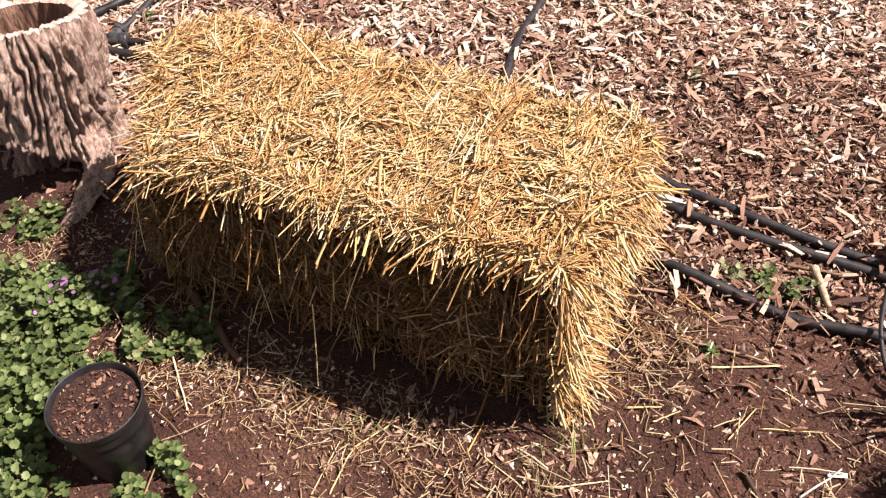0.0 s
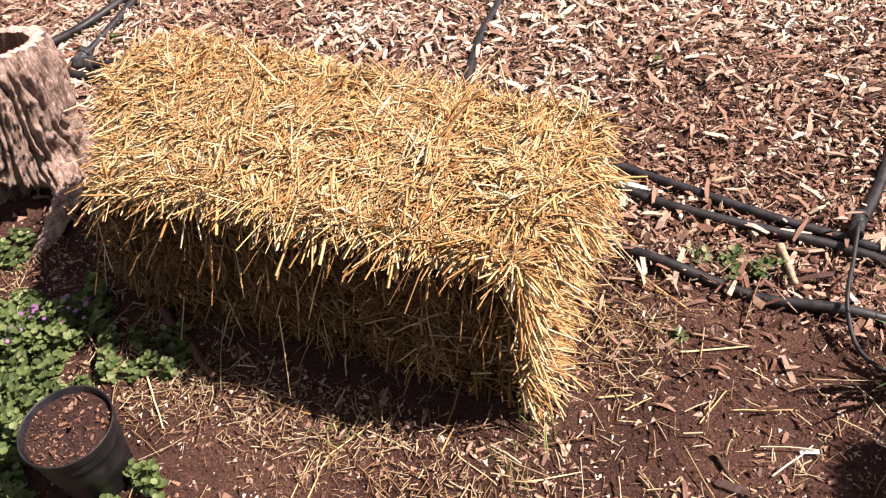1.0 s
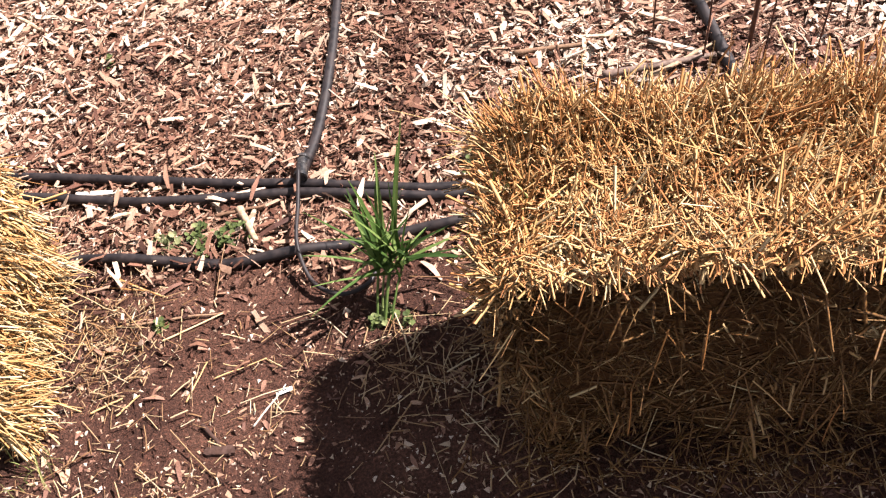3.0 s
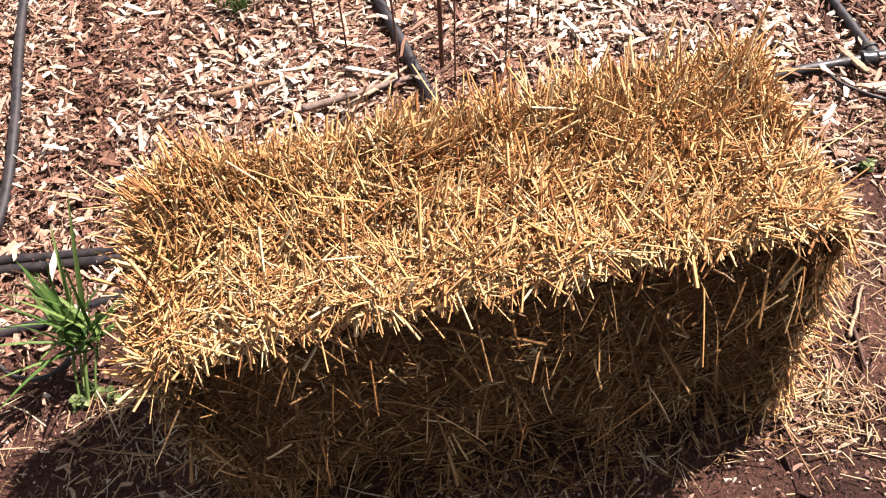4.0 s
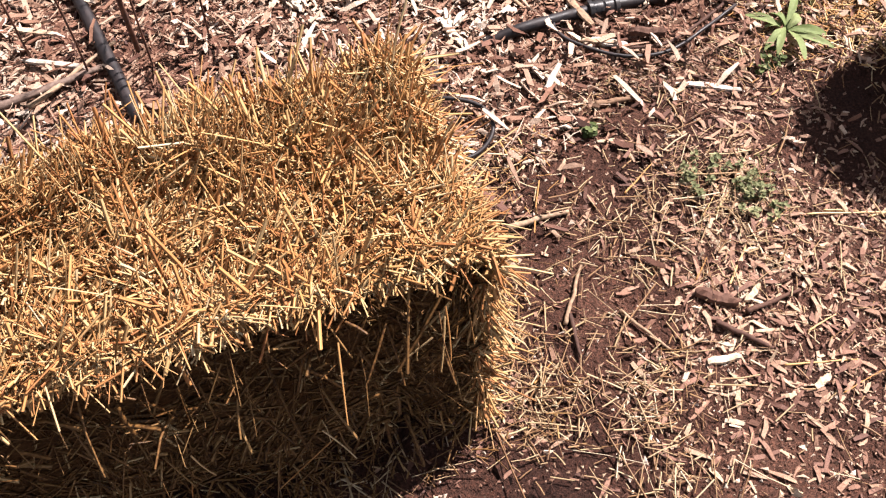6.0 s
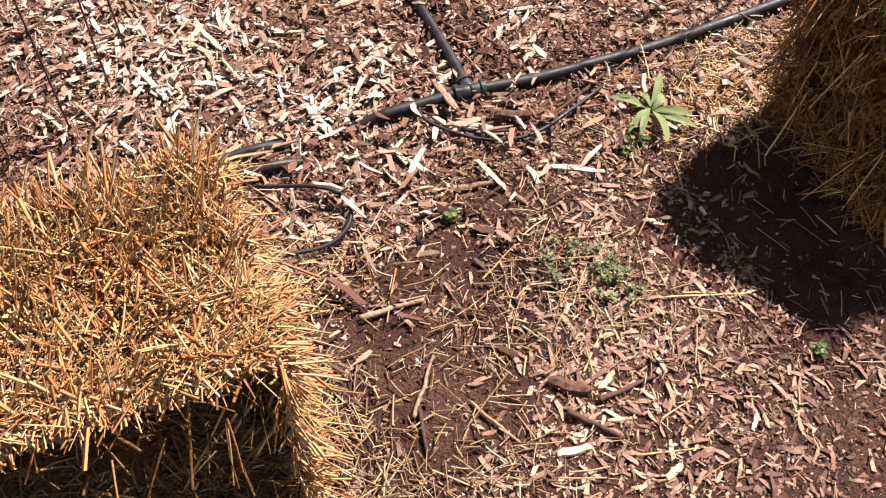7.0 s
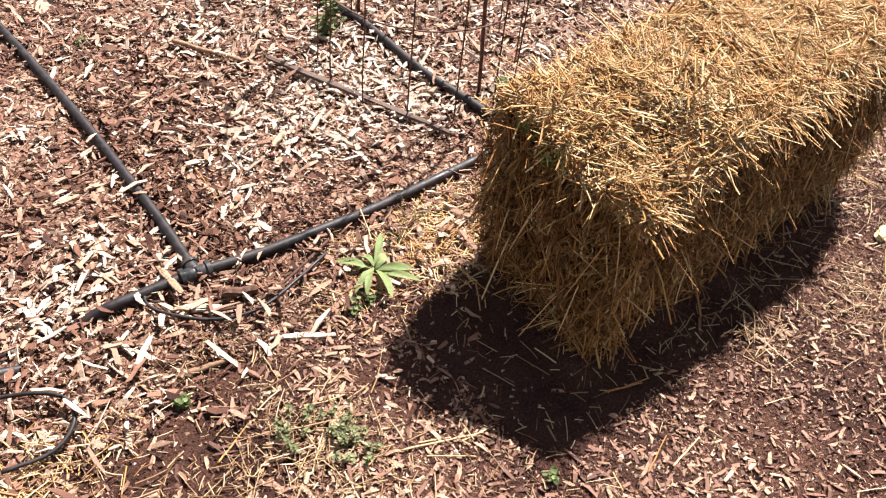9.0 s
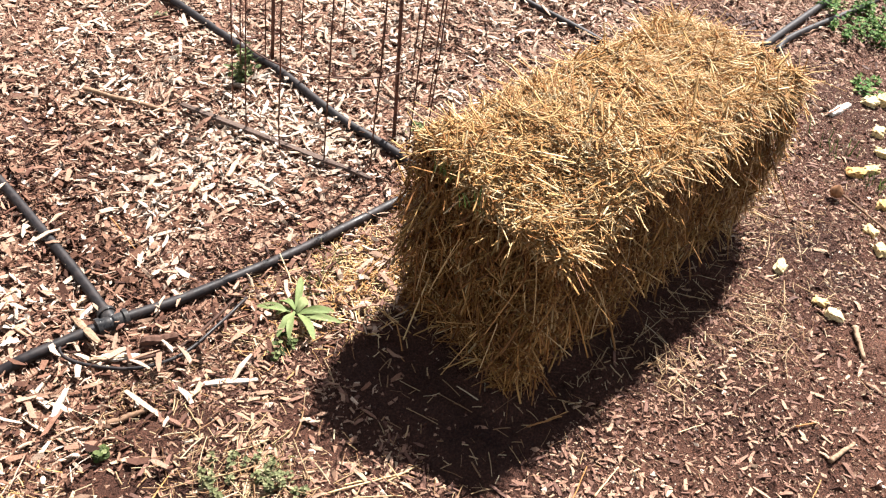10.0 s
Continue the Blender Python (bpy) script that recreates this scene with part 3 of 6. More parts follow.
# drifts of sun-bleached chips
places = []
for cx, cy, sx, sy, yaw, k in [(2.10, 1.00, 0.16, 0.14, 0, 900), (0.42, 2.12, 0.22, 0.14, 0, 900), (3.15, 0.45, 0.14, 0.22, 60, 900), (3.3, 0.95, 0.2, 0.3, 60, 700), (1.45, 1.35, 0.16, 0.14, 0, 600), (2.28, 0.60, 0.10, 0.08, 0, 250), (-0.25, 2.1, 0.2, 0.12, 0, 500), (3.75, 0.45, 0.22, 0.30, 60, 1100), (4.15, 0.05, 0.22, 0.28, 60, 1100), (4.5, 0.5, 0.35, 0.3, 60, 900), (2.85, 0.62, 0.12, 0.16, 60, 350)]:
    a = radians(yaw)
    u, v = rng.normal(0, sx, k), rng.normal(0, sy, k)
    places.append(np.stack([cx + u * math.cos(a) - v * math.sin(a), cy + u * math.sin(a) + v * math.cos(a)], -1))
x, y = np.concatenate(places).T
keep = (mulch_depth(x, y) > 0.05) & ~inside_bale(x, y, 0.02)
x, y = x[keep], y[keep]
n = len(x)
l = np.clip(rng.lognormal(math.log(0.026), 0.5, n), 0.008, 0.08)
chip_layer("bleached_chips", x, y, l, np.clip(l * rng.uniform(0.12, 0.45, n), 0.002, 0.013), rng.uniform(0.001, 0.003, n), 0.026, 0.32, "drifts of sun-bleached pale wood chips on the mulch", PALE_CHIP)
# mulch further off
x = rng.uniform(-6, 10, 5000)
y = np.interp(x, EDGE_X, EDGE_Y) + rng.uniform(1.7, 5, 5000)
l = rng.uniform(0.03, 0.08, 5000)
chip_layer("distant_mulch", x, y, l, l * rng.uniform(0.25, 0.6, 5000), rng.uniform(0.002, 0.006, 5000), 0.012, 0.2, "wood-chip mulch spreading away behind the bales", CHIP, 0.2)


# ---------------------------------------------------------------- straw bales
def bale_point(q, u, v, z):
    """Rounds, bulges and slumps a point of a plain box into the bale's form; gives the place and the outward way."""
    L, W, H, r = q["L"], q["W"], q["H"], 0.055
    iu, iv, iz = np.clip(u, -L / 2 + r, L / 2 - r), np.clip(v, -W / 2 + r, W / 2 - r), np.clip(z, r * 0.6, H - r)
    off = np.stack([u - iu, v - iv, z - iz], -1)
    nrm = unit(off)
    p = np.stack([iu, iv, iz], -1) + nrm * r
    k = q["mode"]
    lump = 0.014 * (1 - 0.75 * np.abs(nrm[..., 2])) * np.sin(23 * u + 2 * k) * np.sin(9 * z + 5 * v + k) + 0.005 * np.sin(47 * u + 6 * z + 9 * v + k) + 0.008 * np.sin(15 * v + 11 * z + 3 * k)
    lump = lump + 0.006 * np.sin(61 * v + 19 * u) * np.sin(37 * z + 13 * u)
    p = p + nrm * lump[..., None]
    side = np.clip(z / H, 0, 1)
    p[..., 1] *= 1 - q["taper"] * np.clip(0.5 - u / L, 0, 1)
    p[..., 1] *= 1 - q.get("pinch", 0.0) * np.clip(u / L + 0.35, 0, 1) * (v < 0)
    foot = q.get("foot", 0.93)
    p[..., 1] *= foot + (1 - foot) * side + 0.03 * np.sin(np.pi * side)
    p[..., 1] *= 1 + q.get("flare", 0.0) * (1 - side * side) * (v < 0)
    p[..., 0] *= 0.97 + 0.03 * side
    # the front corner of one end sags
    sag = np.clip((-u / L - 0.12) / 0.38, 0, 1) * np.clip((0.30 - v / W) / 0.8, 0, 1)
    p[..., 2] *= 1 - q["slump"] / H * sag * side * 1.6
    if "torn" in q:
        low = np.clip((-u / L - 0.17) / 0.20, 0, 1) * np.clip((0.22 - v / W) / 0.35, 0, 1)
        low = low * low * (3 - 2 * low)
        p[..., 2] -= q["torn"] * low * side * side * (1 + 0.35 * np.sin(29 * u + 21 * v) * np.sin(33 * v - 12 * u))
    p[..., 0] -= 0.03 * q["slump"] / 0.09 * np.clip(-u / L * 2, 0, 1) * np.sin(np.pi * side)
    # one end bulges
    if "bulge" in q:
        p[..., 0] -= q["bulge"] * np.clip((-u / L - 0.2) / 0.3, 0, 1) * np.exp(-((v / W - 0.12) / 0.30) ** 2) * (0.5 + 0.5 * side)
    # a torn-off upper corner
    if "cut" in q:
        high = np.clip((side - 0.45) / 0.45, 0, 1)
        corner = np.clip((0.18 - v / W) / 0.6, 0, 1) * np.clip((-u / L - 0.10) / 0.4, 0, 1)
        p[..., 0] += q["cut"] * high * high * (3 - 2 * high) * corner
        p[..., 2] -= 0.006 * corner * high
    p[..., 2] = np.maximum(p[..., 2], 0.002)
    return p, nrm




def sample_face(q, face, n):
    L, W, H = q["L"], q["W"], q["H"]
    a, c = rng.uniform(-0.5, 0.5, n), rng.uniform(0, 1, n)
    one = np.ones(n)
    if face == "top":
        return (a * L, (c - 0.5) * W, one * H), (1, 0, 0), (0, 1, 0)
    if face == "slump":
        return (-0.5 * L + 0.24 * L * c ** 1.4, (-0.5 + 0.8 * (a + 0.5) ** 1.2) * W, one * H), (1, 0, 0), (0, 1, 0)
    if face == "lip":
        return (-0.5 * L * one, a * W, (1 - 0.16 * c) * H), (0, 1, 0), (0, 0, 1)
    if face == "edge":
        return (a * L, -0.5 * one * W, (1 - 0.42 * c ** 1.6) * H), (1, 0, 0), (0, 0, 1)
    if face in ("front", "back"):
        return (a * L, one * W * (-0.5 if face == "front" else 0.5), c * H), (1, 0, 0), (0, 0, 1)
    return (one * L * (-0.5 if face == "left" else 0.5), a * W, c * H), (0, 1, 0), (0, 0, 1)


def face_straws(q, face, n, turn, spread, lift, lift_spread, l_mid, l_spread, radius, droop, rings=3, sink=0.012, both=True, flow=0.22):
    (u, v, z), t1, t2 = sample_face(q, face, n)
    p, nrm = bale_point(q, u, v, z)
    t1 = np.array(t1, float) - nrm * (nrm @ np.array(t1, float))[:, None]
    t1 = unit(t1)
    t2 = np.cross(nrm, t1)
    ang = rng.normal(radians(turn), radians(spread), n) + (np.pi * (rng.uniform(0, 1, n) < 0.5) if both else 0)
    w = q["mode"]
    ang = ang + flow * (np.sin(15 * p[:, 0] + 8 * p[:, 2] + 5 * p[:, 1] + w) + np.sin(12 * p[:, 1] - 14 * p[:, 2] + 9 * p[:, 0] + 2 * w) + 0.7 * np.sin(31 * p[:, 0] + 27 * p[:, 2] + 3 * w))
    up = np.abs(rng.normal(radians(lift), radians(lift_spread), n))
    if face == "top" and w == 2:
        up = up * np.clip(0.5 + 0.8 * (v / q["W"] + 0.5), 0.5, 1.12)
    up = np.minimum(up, radians(85))
    D = (t1 * np.cos(ang)[:, None] + t2 * np.sin(ang)[:, None]) * np.cos(up)[:, None] + nrm * np.sin(up)[:, None]
    if face == "lip":
        D = unit(D + np.array((-0.1, 0, 0.75)))
    if w == 3 and face in ("top", "slump"):
        hang = np.clip((0.97 - nrm[:, 2]) / 0.2, 0, 1) * (p[:, 0] < -0.15 * q["L"])
        D = unit(D - np.array((0, 0, 0.75)) * hang[:, None])
    l = np.clip(rng.lognormal(math.log(l_mid), l_spread, n), 0.012, 0.20)
    if w == 3 and face in ("top", "slump"):
        l = l * (1 - 0.42 * hang)
    if face == "top" and w == 2:
        l = l * np.where(nrm[:, 2] < 0.9, 0.6, 1.0)
    R = np.clip(rng.lognormal(0, 0.48, n), 0.35, 2.3) * radius
    flatlying = np.cos(up) ** 2
    P = p - nrm * sink * (rng.uniform(0.0, 1.0, n) ** 0.6)[:, None] - D * (l * 0.5 * flatlying)[:, None]
    P[:, 2] = np.maximum(P[:, 2], 0.004)
    low = (P + D * l[:, None])[:, 2] < 0.004
    D[low, 2] = np.abs(D[low, 2])
    return stalks(P, unit(D), l, R, droop, rings, rng, 0.7)


def joined(blocks):
    V, F, at = [], [], 0
    for v, f in blocks:
        V.append(v)
        F.append(f + at)
        at += len(v)
    return np.concatenate(V), np.concatenate(F)


def core_mesh(q):
    L, W, H = q["L"], q["W"], q["H"]
    V, F, at = [], [], 0

    def sheet(nu, nv, fn):
        nonlocal at
        a, c = np.meshgrid(np.linspace(0, 1, nu), np.linspace(0, 1, nv), indexing="ij")
        u, v, z = fn(a, c)
        p, nrm = bale_point(q, u + 0 * a, v + 0 * a, z + 0 * a)
        p = p - nrm * np.where(nrm[..., 2:3] > 0.6, 0.008, 0.058)
        p[..., 2] = np.maximum(p[..., 2], 0.0)
        i = np.arange(nu * nv).reshape(nu, nv) + at
        V.append(p.reshape(-1, 3))
        F.append(np.stack([i[:-1, :-1], i[1:, :-1], i[1:, 1:], i[:-1, 1:]], -1).reshape(-1, 4))
        at += nu * nv

    nl, nw, nh = 60, 28, 30
    for s in (0, H):
        sheet(nl, nw, lambda a, c: ((a - 0.5) * L, (c - 0.5) * W, s))
    for s in (-W / 2, W / 2):
        sheet(nl, nh, lambda a, c: ((a - 0.5) * L, s, c * H))
    for s in (-L / 2, L / 2):
        sheet(nw, nh, lambda a, c: (s, (a - 0.5) * W, c * H))
    # sides get the shaded core colour, only the top sheet the lighter one
    me = np_mesh("core", np.concatenate(V), np.concatenate(F), SHADED_CORE, True)
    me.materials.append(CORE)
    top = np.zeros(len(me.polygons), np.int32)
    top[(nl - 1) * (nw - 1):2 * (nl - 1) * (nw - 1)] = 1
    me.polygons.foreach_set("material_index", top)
    return me


R0 = 0.0015


def straw_bale(q, label):
    base = empty("straw_bale", (*q["c"], 0.0), label, "straw bale", "row of straw bales", q["yaw"])
    part_mesh("core", core_mesh(q), base, "packed inner straw")
    k = q["mode"]
    if k == 1:
        top = [face_straws(q, "top", 9500, 68, 38, 6, 10, 0.060, 0.45, R0, 0.06), face_straws(q, "top", 2600, 62, 42, 26, 15, 0.052, 0.4, R0, 0.1),
               face_straws(q, "top", 17000, 70, 50, 8, 12, 0.034, 0.5, R0 * 0.75, 0.04, 2)]
    elif k == 2:
        top = [face_straws(q, "top", 7500, 55, 55, 10, 13, 0.046, 0.5, R0 * 0.95, 0.04), face_straws(q, "top", 4600, 60, 62, 46, 20, 0.056, 0.38, R0 * 0.92, 0.05, both=False, flow=0.8),
               face_straws(q, "top", 5600, 75, 90, 42, 24, 0.033, 0.45, R0 * 0.95, 0.03, 2, both=False, flow=0.8), face_straws(q, "top", 18000, 60, 60, 12, 14, 0.036, 0.5, R0 * 0.8, 0.02, 2)]
    else:
        top = [face_straws(q, "top", 8400, 104, 38, 7, 11, 0.074, 0.5, R0 * 0.98, 0.06, sink=0.018, flow=0.32), face_straws(q, "top", 2800, 104, 48, 28, 16, 0.056, 0.4, R0 * 0.95, 0.10, flow=0.3),
               face_straws(q, "top", 17000, 98, 46, 8, 12, 0.036, 0.5, R0 * 0.75, 0.04, 2)]
    side = R0 * 0.95
    front = [face_straws(q, "front", 3000, 75, 75, 10, 14, 0.036, 0.5, side, 0.05, sink=0.060, flow=0.8), face_straws(q, "front", 1100, -90, 62, 36, 20, 0.032, 0.5, side, 0.35, sink=0.055, both=False, flow=0.7),
             face_straws(q, "edge", (260, 50, 220)[k - 1], -90, 42, 34, 18, 0.046, 0.4, R0 * 0.9, 0.25, sink=0.02, both=False, flow=0.6), face_straws(q, "front", (50, 16, 40)[k - 1], -80, 45, 46, 14, 0.060, 0.35, R0 * 0.75, 0.12, sink=0.02, both=False, flow=0.5)]
    long_end = 0.066 if k == 3 else 0.050
    left = [face_straws(q, "left", 1900, 90, 42, 9, 13, long_end, 0.45, R0, 0.08, 2, sink=0.055, flow=0.4), face_straws(q, "left", 1300, -90, 30, 36, 16, long_end * 0.9, 0.4, R0, 0.5, sink=0.05, both=False, flow=0.5)]
    right = [face_straws(q, "right", 3200, 90, 30, 8, 12, 0.046, 0.45, R0, 0.08, 2, flow=0.35), face_straws(q, "right", 2200, -90, 50, 42, 18, 0.046, 0.4, R0, 0.25, both=False, flow=0.5)]
    if k == 2:
        top.append(face_straws(q, "lip", 700, 90, 60, 35, 18, 0.046, 0.4, R0 * 0.9, 0.10, both=False, flow=0.6))
    back = [face_straws(q, "back", 3000, 90, 40, 8, 14, 0.05, 0.4, R0, 0.08, 2)]
    if k == 3:
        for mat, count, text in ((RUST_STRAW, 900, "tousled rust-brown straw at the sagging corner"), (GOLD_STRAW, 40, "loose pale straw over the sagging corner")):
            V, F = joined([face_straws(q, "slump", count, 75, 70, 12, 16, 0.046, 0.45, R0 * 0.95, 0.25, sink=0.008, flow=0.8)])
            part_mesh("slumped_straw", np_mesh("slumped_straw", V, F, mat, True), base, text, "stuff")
    # top and sunlit right end take the lit straw, other faces the shaded copies
    for name, blocks, text in (("straw_top", top, "sunlit golden cut straw"), ("straw_front", front, "brown hanging straw with shade in its colour"), ("straw_left_end", left, ""),
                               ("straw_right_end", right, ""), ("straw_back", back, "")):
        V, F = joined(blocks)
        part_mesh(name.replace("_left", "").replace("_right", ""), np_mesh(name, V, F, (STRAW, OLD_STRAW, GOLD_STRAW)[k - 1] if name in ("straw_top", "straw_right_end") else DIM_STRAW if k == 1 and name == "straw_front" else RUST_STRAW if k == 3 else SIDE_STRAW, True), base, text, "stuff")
    return base


bale_labels = ["golden straw bale with frayed overhanging top beside the stump", "tall golden straw bale standing with its bristly cut side up",
               "long straw bale with one slumped end beside a wire cage"]
bale_things = [straw_bale(q, text) for q, text in zip(BALES, bale_labels)]


# ---------------------------------------------------------------- irrigation pipes
def spline(points, per=8):
    """A smooth line through points."""
    p = [Vector(a) for a in points]
    p = [p[0] * 2 - p[1], *p, p[-1] * 2 - p[-2]]
    out = []
    for a, b, c, d in zip(p, p[1:], p[2:], p[3:]):
        for k in range(per):
            s = k / per
            out.append(0.5 * ((2 * b) + (c - a) * s + (2 * a - 5 * b + 4 * c - d) * s * s + (3 * b - a - 3 * c + d) * s ** 3))
    return out + [p[-2]]


def tube(bm, line, radius, sides=12, end=True, wobble=0.0, seed=0):
    """Sweeps a ring along a line; radius is a number or a function of 0..1."""
    rings = []
    n = len(line)
    r0 = random.Random(seed)
    for i, at in enumerate(line):
        way = (line[min(i + 1, n - 1)] - line[max(i - 1, 0)]).normalized()
        ref = Vector((0, 0, 1)) if abs(way.z) < 0.95 else Vector((1, 0, 0))
        a = way.cross(ref).normalized()
        c = a.cross(way)
        r = radius(i / (n - 1)) if callable(radius) else radius
        rings.append([bm.verts.new(at + (a * math.cos(k * 2 * math.pi / sides) + c * math.sin(k * 2 * math.pi / sides)) * r * (1 + r0.uniform(-wobble, wobble)))
                      for k in range(sides)])
    for p, q in zip(rings, rings[1:]):
        for k in range(sides):
            bm.faces.new((p[k], p[(k + 1) % sides], q[(k + 1) % sides], q[k]))
    if end:
        bm.faces.new(rings[0][::-1])
        bm.faces.new(rings[-1])
    return rings


def ring_tube(bm, a, b, radius, sides=16):
    """A short collar with bevelled rims."""
    a, b = Vector(a), Vector(b)
    d = (b - a)
    tube(bm, [a, a + d * 0.001, a + d * 0.12, a + d * 0.88, a + d * 0.999, b], lambda s: radius * (0.86 if s in (0.0, 1.0) else 1.0), sides)


PIPE_LINES = []


def pipe(points, radius, label, name="irrigation_pipe", mat=PIPE, group="irrigation pipes"):
    base = empty(name, (points[0][0], points[0][1], 0), label, "pipe", group)
    o = Vector(points[0][:2]).to_3d()
    line = []
    for p in points:
        h = p[2] + ((0.018 if mulch_depth(p[0], p[1]) > 0.03 else 0.010) if radius < 0.006 else 0.0) if len(p) > 2 else float(ground_z(p[0], p[1])) + radius * 0.7 + (0.002 if mulch_depth(p[0], p[1]) < 0.02 else 0.014)
        line.append(Vector((p[0], p[1], h)) - o)
    bm = bmesh.new()
    run = spline(line, 6)
    PIPE_LINES.append([p + o for p in run])
    tube(bm, run, radius, 12)
    part("tube", bm, mat, base)
    return base, line


def fitting(name, arms, radius, label):
    """A pipe joint: short collars along each arm, met in a hub, with clamp rings."""
    at = Vector(arms[0][0])
    base = empty(name, at, label, "pipe fitting", "pipe fittings")
    bm = bmesh.new()
    for a, b in arms:
        ring_tube(bm, Vector(a) - at, Vector(b) - at, radius)
    body = part("joint_body", bm, FITTING, base)
    for a, b in arms:
        d = (Vector(b) - Vector(a))
        bm = bmesh.new()
        c = Vector(b) - at
        ring_tube(bm, c - d * 0.30, c - d * 0.02, radius * 1.22)
        part("clamp_ring", bm, FITTING, body)
    return base


PR = 0.0108
pipe([(-0.30, 1.90), (0.0, 1.68), (0.215, 1.546), (0.395, 1.427), (0.595, 1.290), (0.729, 1.208), (0.857, 1.115), (0.985, 1.030), (1.111, 0.985), (1.40, 0.86), (1.70, 0.765), (1.975, 0.648), (2.06, 0.604), (2.115, 0.575, 0.004), (2.16, 0.55, -0.02)], PR,
     "black poly irrigation pipe lying on wood-chip mulch behind the bales")
pipe([(-0.10, 1.70), (0.10, 1.555), (0.238, 1.463), (0.38, 1.365), (0.477, 1.306), (0.602, 1.245), (0.716, 1.188), (0.844, 1.098), (0.972, 1.012), (1.098, 0.962), (1.39, 0.83), (1.70, 0.70), (1.962, 0.595), (2.045, 0.552), (2.10, 0.525, 0.004), (2.15, 0.50, -0.02)], PR,
     "second black poly pipe running beside its twin, partly buried in chips")
pipe([(-0.05, 1.42), (0.10, 1.36), (0.232, 1.284), (0.345, 1.208), (0.446, 1.144), (0.53, 1.092), (0.652, 1.045), (0.755, 1.007), (0.858, 0.980), (0.94, 0.945), (1.063, 0.905), (1.30, 0.80)], 0.0112,
     "black poly pipe along the edge of bare soil and mulch")
pipe([(1.42, 2.40), (1.25, 2.08), (1.09, 1.812), (0.951, 1.550), (0.826, 1.339), (0.735, 1.214, 0.033)], 0.0118, "black branch pipe crossing over the paired pipes from the mulch")
pipe([(0.735, 1.214, 0.040), (0.695, 1.125, 0.030), (0.655, 1.035, 0.032), (0.648, 0.951, 0.014), (0.682, 0.898, 0.010), (0.734, 0.890, 0.010), (0.770, 0.915, 0.008)], 0.0042,
     "thin black drip tube curling off the end of a pipe", "drip_tube", group="drip tubes")
pipe([(0.30, 2.60), (0.139, 2.213), (0.067, 2.031), (0.020, 1.853), (-0.02, 1.70)], PR, "black pipe running from the mulch to the back of a bale")
pipe([(-0.60, 1.95), (-0.70, 2.02), (-0.882, 2.079), (-1.015, 2.095)], PR, "black pipe stub leading to an elbow behind the stump")
pipe([(-0.80, 2.75), (-0.938, 2.306), (-1.018, 2.095)], PR, "black pipe leaving an elbow behind the stump")
pipe([(-0.80, 2.60), (-1.004, 2.311), (-1.097, 2.232), (-1.25, 2.12)], 0.012, "black pipe crossing the mulch behind the stump")
pipe([(-0.84, 1.99), (-0.922, 2.023), (-1.004, 2.050), (-1.06, 2.08)], 0.012, "short black pipe beside an elbow in the mulch")
pipe([(2.19, 0.535, -0.014), (2.235, 0.510, 0.006), (2.290, 0.475), (2.352, 0.440), (2.452, 0.381), (2.572, 0.298), (2.70, 0.219), (2.836, 0.145), (3.100, 0.024), (3.30, -0.06), (3.6, -0.18)], 0.0122,
     "black poly pipe rising out of the chips towards a bale")
pipe([(2.460, 0.392), (2.535, 0.520), (2.594, 0.630), (2.706, 0.845), (2.85, 1.15), (3.05, 1.60), (3.3, 2.1)], 0.0122, "black side pipe running back across the mulch from a tee")
pipe([(1.980, 0.541, 0.012), (2.053, 0.449, 0.016), (2.070, 0.387, 0.014), (2.035, 0.345, 0.012), (1.974, 0.342, 0.014), (1.90, 0.385, 0.012)], 0.0042,
     "loop of thin black drip tube by the end of a bale", "drip_tube", group="drip tubes")
pipe([(2.36, 0.44, 0.006), (2.333, 0.415, 0.010), (2.331, 0.363, 0.010), (2.365, 0.271, 0.010), (2.436, 0.207, 0.012), (2.549, 0.183, 0.012), (2.644, 0.172, 0.010)], 0.0038,
     "thin black drip tube curving under a tee", "drip_tube", group="drip tubes")
pipe([(2.37, 0.30, 0.007), (2.45, 0.225, 0.009), (2.56, 0.200, 0.010), (2.68, 0.190, 0.008)], 0.0034, "dust-browned thin drip tube beside a black one", "drip_tube", mat=DARK_STICK, group="drip tubes")
pipe([(4.2, 2.2), (3.95, 1.60), (3.729, 1.060), (3.585, 0.715), (3.520, 0.547), (3.395, 0.295), (3.335, 0.105), (3.25, -0.08)], 0.0125, "black pipe running past the wire cage to a bale")
pipe([(4.62, 0.55), (4.432, 0.072), (4.309, -0.235), (4.20, -0.45)], PR, "black pipe in the mulch behind the far bale")
pipe([(5.5, -1.13), (5.222, -1.037), (4.781, -0.873), (4.60, -0.81)], 0.014, "black pipe at the far end of the row of bales")
pipe([(5.6, -1.31), (5.276, -1.195), (4.778, -0.915), (4.60, -0.86)], 0.012, "thinner black pipe beside another at the row's end")
pipe([(2.00, 1.95), (1.90, 1.62), (1.793, 1.344), (1.733, 1.182), (1.684, 1.051), (1.62, 0.88)], 0.0135, "black pipe leading to the back of the tall bale")

